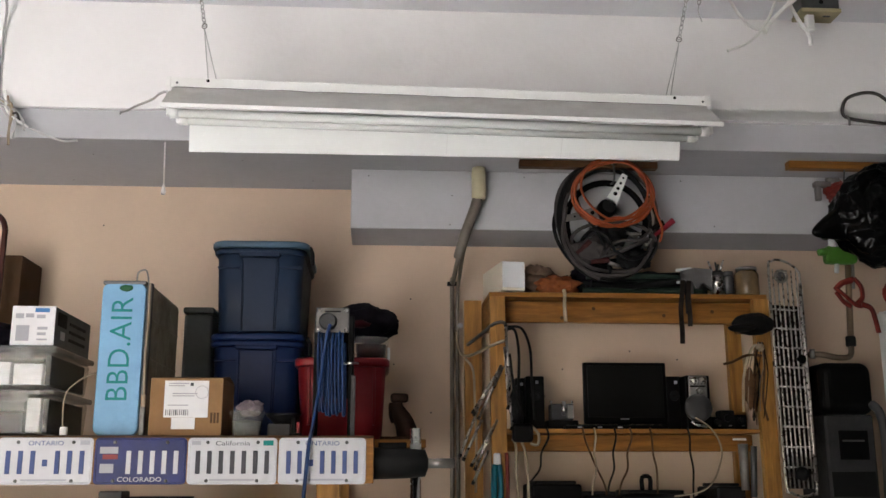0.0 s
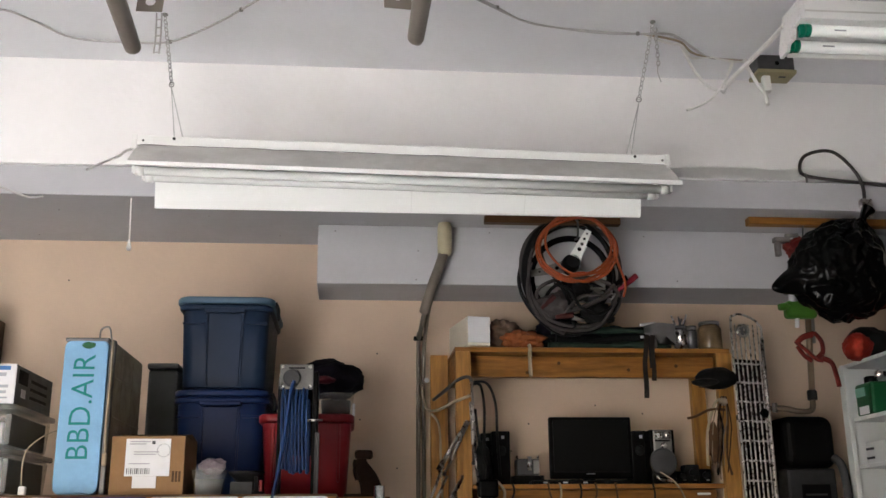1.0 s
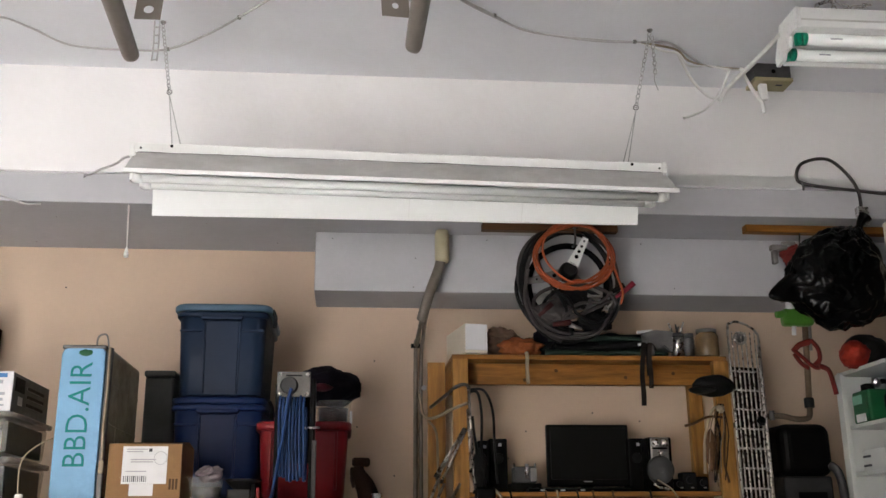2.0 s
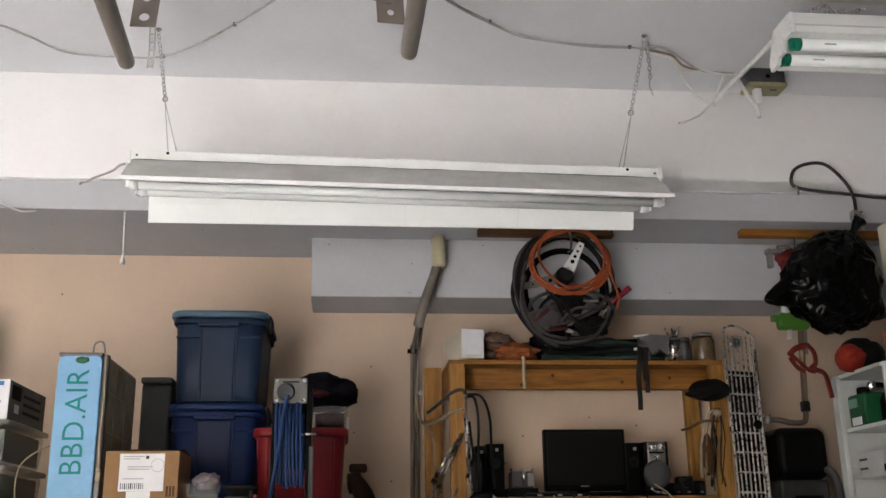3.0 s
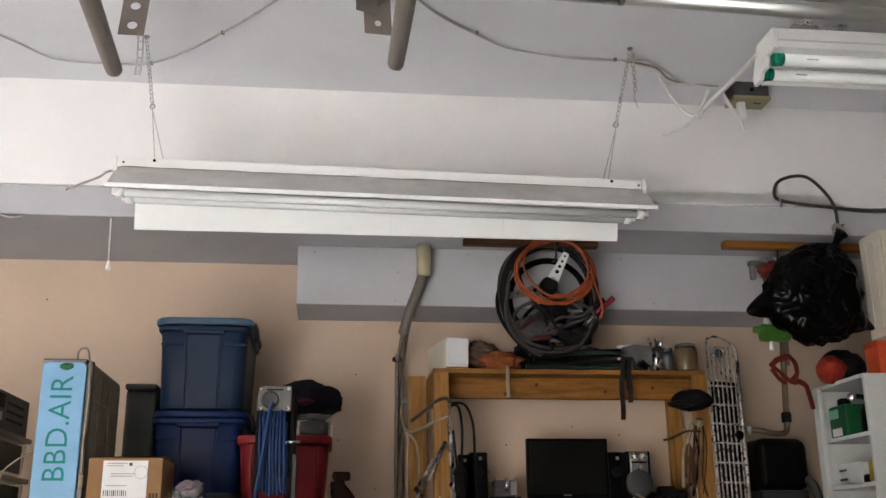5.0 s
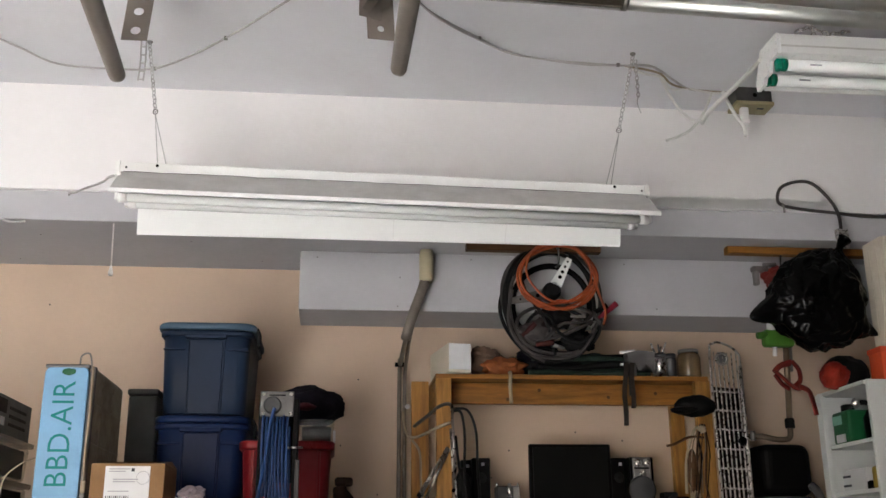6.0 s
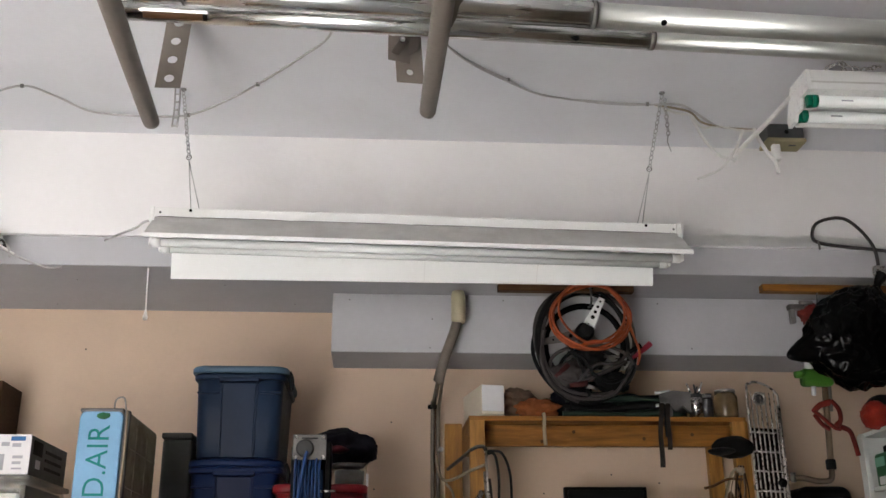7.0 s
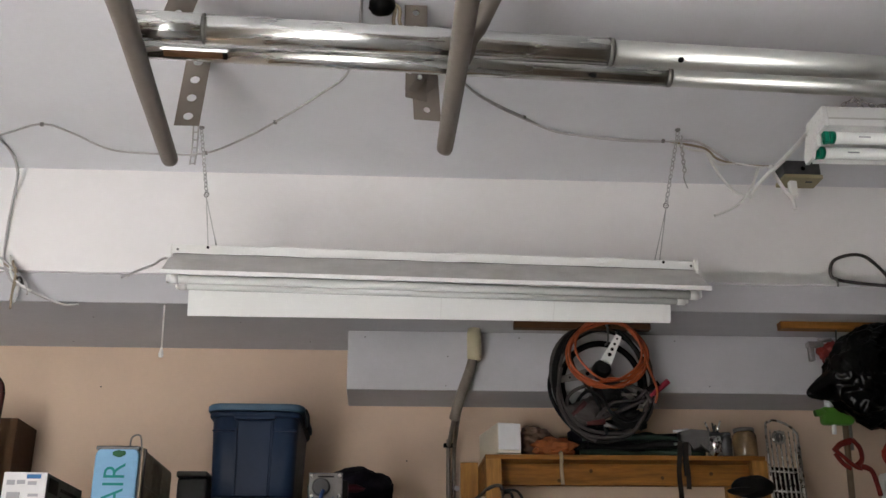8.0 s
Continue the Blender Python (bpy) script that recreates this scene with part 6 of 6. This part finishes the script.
for y, z in ((2.515, 3.186), (2.612, 3.172)):
    t2 = part("tube", cy(B(), (1.405, y, z), (2.56, y, z), 0.0225, n=20), "tube_glass", l2, "white glass tube")
    part("end_cap", cy(B(), (1.392, y, z), (1.412, y, z), 0.0245, n=18), "green_cap", t2, "green end cap")
    part("socket", bx(B(), 1.373, 1.392, y - 0.014, y + 0.014, z - 0.024, z + 0.028, 0.004), "green_cap", l2, "green socket")
    part("print", plate_bar(B(), 1.52, z - 0.006, 0.045, 0.006, y - 0.0218, 0.001), "grey_ink", t2)
for x in (1.53, 2.45):
    chain(l2, (x, 2.53, CZ), (x + 0.02, 2.53, 3.286), 0.03, 0.0026, "chrome")
for p, q in (((1.44, 2.47, 3.298), (1.50, 2.475, 3.33)), ((1.50, 2.475, 3.33), (1.57, 2.47, 3.298)), ((1.58, 2.47, 3.298), (1.66, 2.475, 3.318))):
    chain(l2, p, q, 0.026, 0.0026, "chrome")
c2 = thing("lamp_flex", (1.42, 2.9, 3.2), "white lamp flex leading to the ceiling socket", "flex")
part("flex", sweep(B(), [(1.36, 2.60, 3.25), (1.375, 2.72, 3.27), (1.385, 2.90, 3.29), (1.39, 3.08, 3.31), (1.365, 3.20, 3.29), (1.36, 3.24, 3.27)], 0.0105, 10), "white_cable", c2)
part("flex", sweep(B(), [(1.39, 3.05, 3.33), (1.44, 3.14, 3.34), (1.49, 3.17, 3.28), (1.525, 3.18, 3.24), (1.53, 3.18, 3.19)], 0.0085, 10), "white_cable", c2)
part("plug", bx(B(), 1.515, 1.55, 3.165, 3.195, 3.25, 3.325, 0.006), "white_cable", c2)
ol = thing("ceiling_socket", (1.59, 3.23, CZ), "metal ceiling junction box with a tan cover", "socket")
part("box", bx(B(), 1.515, 1.68, 3.20, 3.30, 3.372, CZ, 0.004), "steel_dark", ol)
part("cover", bx(B(), 1.510, 1.686, 3.195, 3.305, 3.352, 3.371, 0.004), mat("tan_cover", (0.33, 0.29, 0.17), 0.5), ol)
part("knockout", lathe(B(), (1.60, 3.1995, 3.40), [(0.010, 0), (0.010, 0.002)], 12, (0, -1, 0)), "black", ol)
part("outlet_slot", bx(B(), 1.62, 1.65, 3.23, 3.24, 3.3500, 3.3525), "ink", ol)

cbl = thing("ceiling_cable", (0, 2.9, 3.42), "grey flat cable stapled along the ceiling", "cable")
H = CZ - 0.008
part("run", sweep(B(), [(-2.3, 3.35, H), (-1.865, 3.132, H), (-1.659, 3.028, H), (-1.55, 3.11, H), (-1.427, 3.247, H), (-1.19, 3.272, H), (-1.029, 3.252, H), (-0.86, 3.12, H), (-0.703, 2.957, H), (-0.52, 2.74, H), (-0.385, 2.529, H), (-0.337, 2.105, H), (-0.33, 1.5, H)], 0.0046, 8), "wall_cable", cbl)
for dz in (0.0, -0.008):
    part("run", sweep(B(), [(-0.1, 2.35, H + dz), (0.055, 2.626 + dz, H + dz), (0.17, 2.75, H + dz), (0.311, 2.864, H + dz), (0.43, 2.965 + dz * 2, H + dz), (0.576, 3.01, H), (0.78, 3.03, H + dz), (0.959, 3.04, H)], 0.0038, 8), "wall_cable", cbl)
for k in range(3):
    part("run", sweep(B(), [(0.959, 3.04, H), (1.06, 3.03 + 0.02 * k, H - 0.01 * k), (1.129, 3.073, H - 0.015 * k), (1.20, 3.14 + 0.01 * k, H - 0.02 * k), (1.30, 3.21, H - 0.01), (1.42, 3.24, H - 0.005 * k), (1.515, 3.25, H)], 0.005, 8), ("wall_cable", "tan_cord", "white_cable")[k], cbl)
part("loose_end", sweep(B(), [(1.12, 3.08, H), (1.16, 3.12, H - 0.05), (1.22, 3.17, H - 0.11), (1.29, 3.2, H - 0.16), (1.345, 3.2, 3.262)], 0.0065, 8), "white_cable", cbl)
part("loose_end", sweep(B(), [(1.40, 3.2, 3.40), (1.36, 3.2, 3.31), (1.29, 3.2, 3.22), (1.22, 3.2, 3.18), (1.175, 3.2, 3.163)], 0.006, 8), "white_cable", cbl)
for x, y in ((-1.66, 3.028), (-1.03, 3.252), (-0.703, 2.957), (0.311, 2.864), (0.93, 3.035)):
    part("staple", bx(B(), x - 0.007, x + 0.007, y - 0.006, y + 0.006, H - 0.008, CZ - 0.001, 0.002), "zinc", cbl)
lc = thing("cable_bundle", (-1.85, 3.42, 2.75), "grey cord hanging down the bulkhead with a tied bundle", "cable")
part("drop", sweep(B(), [(-1.93, 3.10, H), (-1.885, 3.16, H), (-1.868, 3.29, H - 0.004), (-1.872, 3.40, 3.38), (-1.892, 3.445, 3.25), (-1.895, 3.45, 3.12), (-1.885, 3.445, 2.99), (-1.84, 3.44, 2.90), (-1.76, 3.43, 2.85)], 0.0058, 8), "wall_cable", lc)
for k, (up, low) in enumerate((((-1.90, 3.00), (-1.81, 2.79)), ((-1.88, 2.975), (-1.82, 2.765)), ((-1.86, 3.01), (-1.745, 2.845)), ((-1.90, 2.955), (-1.76, 2.83)), ((-1.845, 2.985), (-1.825, 2.80)))):
    mid = (-1.818 + 0.012 * math.sin(k * 2.2), 3.425 - 0.006 * k, 2.918 + 0.012 * math.cos(k * 1.7))
    part("strand", sweep(B(), [(up[0], 3.44, up[1]), ((up[0] + mid[0]) / 2 + 0.014 * math.sin(k * 3), 3.43, (up[1] + mid[2]) / 2), mid, ((low[0] + mid[0]) / 2 + 0.016 * math.cos(k * 2), 3.425, (low[1] + mid[2]) / 2), (low[0], 3.43, low[1])], 0.0052, 8), ("wall_cable", "tan_cord", "white_cable")[k % 3], lc)
for k in range(3):
    part("knot", ring(B(), (-1.818 + 0.012 * k, 3.42, 2.925 - 0.018 * k), 0.017, 0.0048, (0.7, 0.25 * k, 1), 16, 7, 0.1), ("tan_cord", "wall_cable", "grey_cable")[k], lc)
part("tail", sweep(B(), [(-1.76, 3.43, 2.85), (-1.69, 3.44, 2.82), (-1.61, 3.455, 2.795), (-1.55, 3.462, 2.80)], 0.005, 8), "wall_cable", lc)

# telescopic tubes lying on two arms


def perforated(bm, p, u, v, w, pitch, rows, hole, t, oval=1.0):
    """A strip from p along v, w wide along u, with a round hole in each cell."""
    p, u, v = Vector(p), Vector(u).normalized(), Vector(v).normalized()
    n = 16
    for r in range(rows):
        c = p + v * (r + 0.5) * pitch
        inner, outer = [], []
        for k in range(n):
            a = 2 * math.pi * k / n
            x, y = math.cos(a), math.sin(a)
            s = 1 / max(abs(x), abs(y))
            inner.append(bm.verts.new(c + u * x * hole * oval + v * y * hole))
            outer.append(bm.verts.new(c + u * x * s * w / 2 + v * y * s * pitch / 2))
        for k in range(n):
            bm.faces.new((inner[k], outer[k], outer[(k + 1) % n], inner[(k + 1) % n]))
    bmesh.ops.remove_doubles(bm, verts=bm.verts[:], dist=0.0004)
    bmesh.ops.recalc_face_normals(bm, faces=bm.faces[:])
    bmesh.ops.solidify(bm, geom=bm.faces[:], thickness=t)
    return bm


hr = thing("ceiling_rack", (-0.5, 2.1, 3.04), "taupe steel arms hung from the ceiling on perforated straps", "ceiling rack")
for x0, y1, x1 in ((-0.985, 2.60, -1.028), (-0.03, 2.468, -0.038)):
    pts = [(x0, 0.9, 3.08), (x0, 1.6, 3.08), ((x0 + x1) / 2, 2.1, 3.08), (x1, y1 - 0.03, 3.08), (x1, y1, 3.08)]
    part("arm", sweep(B(), pts, lambda t: (0.036 - 0.008 * t) * (1.0 if t < 0.97 else math.sqrt(max(0.08, 1 - ((t - 0.97) / 0.03) ** 2))), 16), "tan_paint", hr)
part("brace", cy(B(), (-0.02, 1.93, 3.10), (0.16, 1.75, CZ), 0.028, n=14), "tan_paint", hr)
part("strap", perforated(B(), (-0.928, 2.47, CZ), (1, 0, 0), (-0.08, 0.02, -1), 0.088, 0.074, 4, 0.015, 0.003, 1.15), "tan_paint", hr, "perforated steel strap")
part("strap", perforated(B(), (-0.116, 2.465, CZ), (1, 0.1, 0), (0.06, 0.0, -1), 0.098, 0.085, 3, 0.012, 0.003), "tan_paint", hr, "perforated steel strap")
bm = bx(B(), -0.185, -0.10, 2.445, 2.45, 3.26, 3.36, 0.002, rot=22)
part("gusset", bm, "tan_paint", hr)
part("gusset", sheet([(-0.185, 2.44, 3.30), (-0.145, 2.42, 3.27), (-0.105, 2.43, 3.335), (-0.13, 2.45, 3.37)], 0.003), "tan_paint", hr)
part("gusset", sheet([(-0.10, 2.45, 3.38), (-0.062, 2.44, 3.39), (-0.075, 2.43, 3.30), (-0.108, 2.44, 3.28)], 0.003), "tan_paint", hr)
part("bolt", lathe(B(), (-0.13, 2.44, 3.345), [(0.012, 0), (0.012, 0.01), (0.006, 0.016)], 6, (0, -1, 0)), "galv", hr)
part("strap", perforated(B(), (-0.155, 2.135, CZ), (1, 0, 0), (0.0, 0.0, -1), 0.075, 0.06, 3, 0.011, 0.003), "tan_paint", hr, "perforated steel strap")
part("strap", perforated(B(), (-0.86, 1.98, CZ), (1, 0, 0), (-0.25, -0.02, -1), 0.09, 0.07, 4, 0.013, 0.003), "tan_paint", hr, "perforated steel strap")
for name, y0, r, xj, r2, lb in (("telescopic_tube", 1.878, 0.044, 0.45, 0.040, "bright galvanised telescopic tube with riveted joint"), ("telescopic_tube", 1.984, 0.034, 0.665, 0.031, "slimmer galvanised telescopic tube lying on the arms")):
    th = thing(name, (0.4, y0, 3.147), lb, "tube", "tubes on the ceiling rack")
    yy = lambda x: y0 + 0.048 * (x + 0.99)
    z = 3.114 + r
    part("outer_tube", cy(B(), (-0.998, yy(-0.998), z), (xj, yy(xj), z), r, n=28), "galv", th)
    part("inner_tube", cy(B(), (xj - 0.02, yy(xj), z), (2.55, yy(2.55), z), r2, n=24), "galv_dull", th)
    part("collar", cy(B(), (xj - 0.012, yy(xj - 0.012), z), (xj + 0.004, yy(xj + 0.004), z), r * 1.02, n=28), "zinc", th)
    for xh in ((0.665,) if r > 0.04 else (0.41,)):
        part("button_hole", lathe(B(), (xh, yy(xh) - (r2 if xh > xj else r) * 0.64, z - (r2 if xh > xj else r) * 0.74), [(0.010, 0), (0.008, 0.004)], 14, (0, -0.64, -0.74)), "black", th)


def arc_strip(bm, x0, x1, yy, z, rad, a0, a1, n=8):
    """A curved plate lying on a tube, between two angles measured down from level towards -y."""
    rows = []
    for x in (x0, x1):
        rows.append([bm.verts.new((x, yy(x) - rad * math.cos(radians(a0 + (a1 - a0) * i / n)), z - rad * math.sin(radians(a0 + (a1 - a0) * i / n)))) for i in range(n + 1)])
    for i in range(n):
        bm.faces.new((rows[0][i], rows[0][i + 1], rows[1][i + 1], rows[1][i])).smooth = True
    bmesh.ops.recalc_face_normals(bm, faces=bm.faces[:])
    return bm


for th, y0, rad in ((bpy.data.objects["telescopic_tube"], 1.878, 0.044), (bpy.data.objects["telescopic_tube.001"], 1.984, 0.034)):
    line = lambda x, y0=y0: y0 + 0.048 * (x + 0.99)
    if rad > 0.04:
        part("end_sleeve", cy(B(), (-1.003, line(-1.003), 3.114 + rad), (-0.80, line(-0.80), 3.114 + rad), rad * 1.035, n=28), "galv", th)
        part("sleeve_edge", cy(B(), (-0.80, line(-0.80), 3.114 + rad), (-0.792, line(-0.792), 3.114 + rad), rad * 1.05, n=28), "zinc", th)
    else:
        part("slot", arc_strip(B(), -0.93, -0.745, line, 3.114 + rad, rad * 1.012, 34, 74), "wood_dark", th, "rusty brown slot")
        part("slot_lip", arc_strip(B(), -0.94, -0.738, line, 3.114 + rad, rad * 1.03, 22, 36), "galv", th)
        part("slot_end", arc_strip(B(), -0.752, -0.738, line, 3.114 + rad, rad * 1.03, 30, 76), "black", th)
gd = thing("door_sensor", (-0.26, 2.10, 3.36), "small black sensor with tan wires on the ceiling", "sensor")
part("body", lump(B(), (-0.268, 2.09, 3.405), (0.045, 0.04, 0.034), 3, 0.15, 2, 3), "black", gd)
for k in range(2):
    part("wire", sweep(B(), [(-0.24, 2.10, CZ - 0.01), (-0.225 + 0.015 * k, 2.10, 3.40), (-0.23 + 0.02 * k, 2.115, 3.36), (-0.215 + 0.03 * k, 2.16, 3.345), (-0.18 + 0.03 * k, 2.25, CZ - 0.01)], 0.006, 8), "tan_cord", gd)
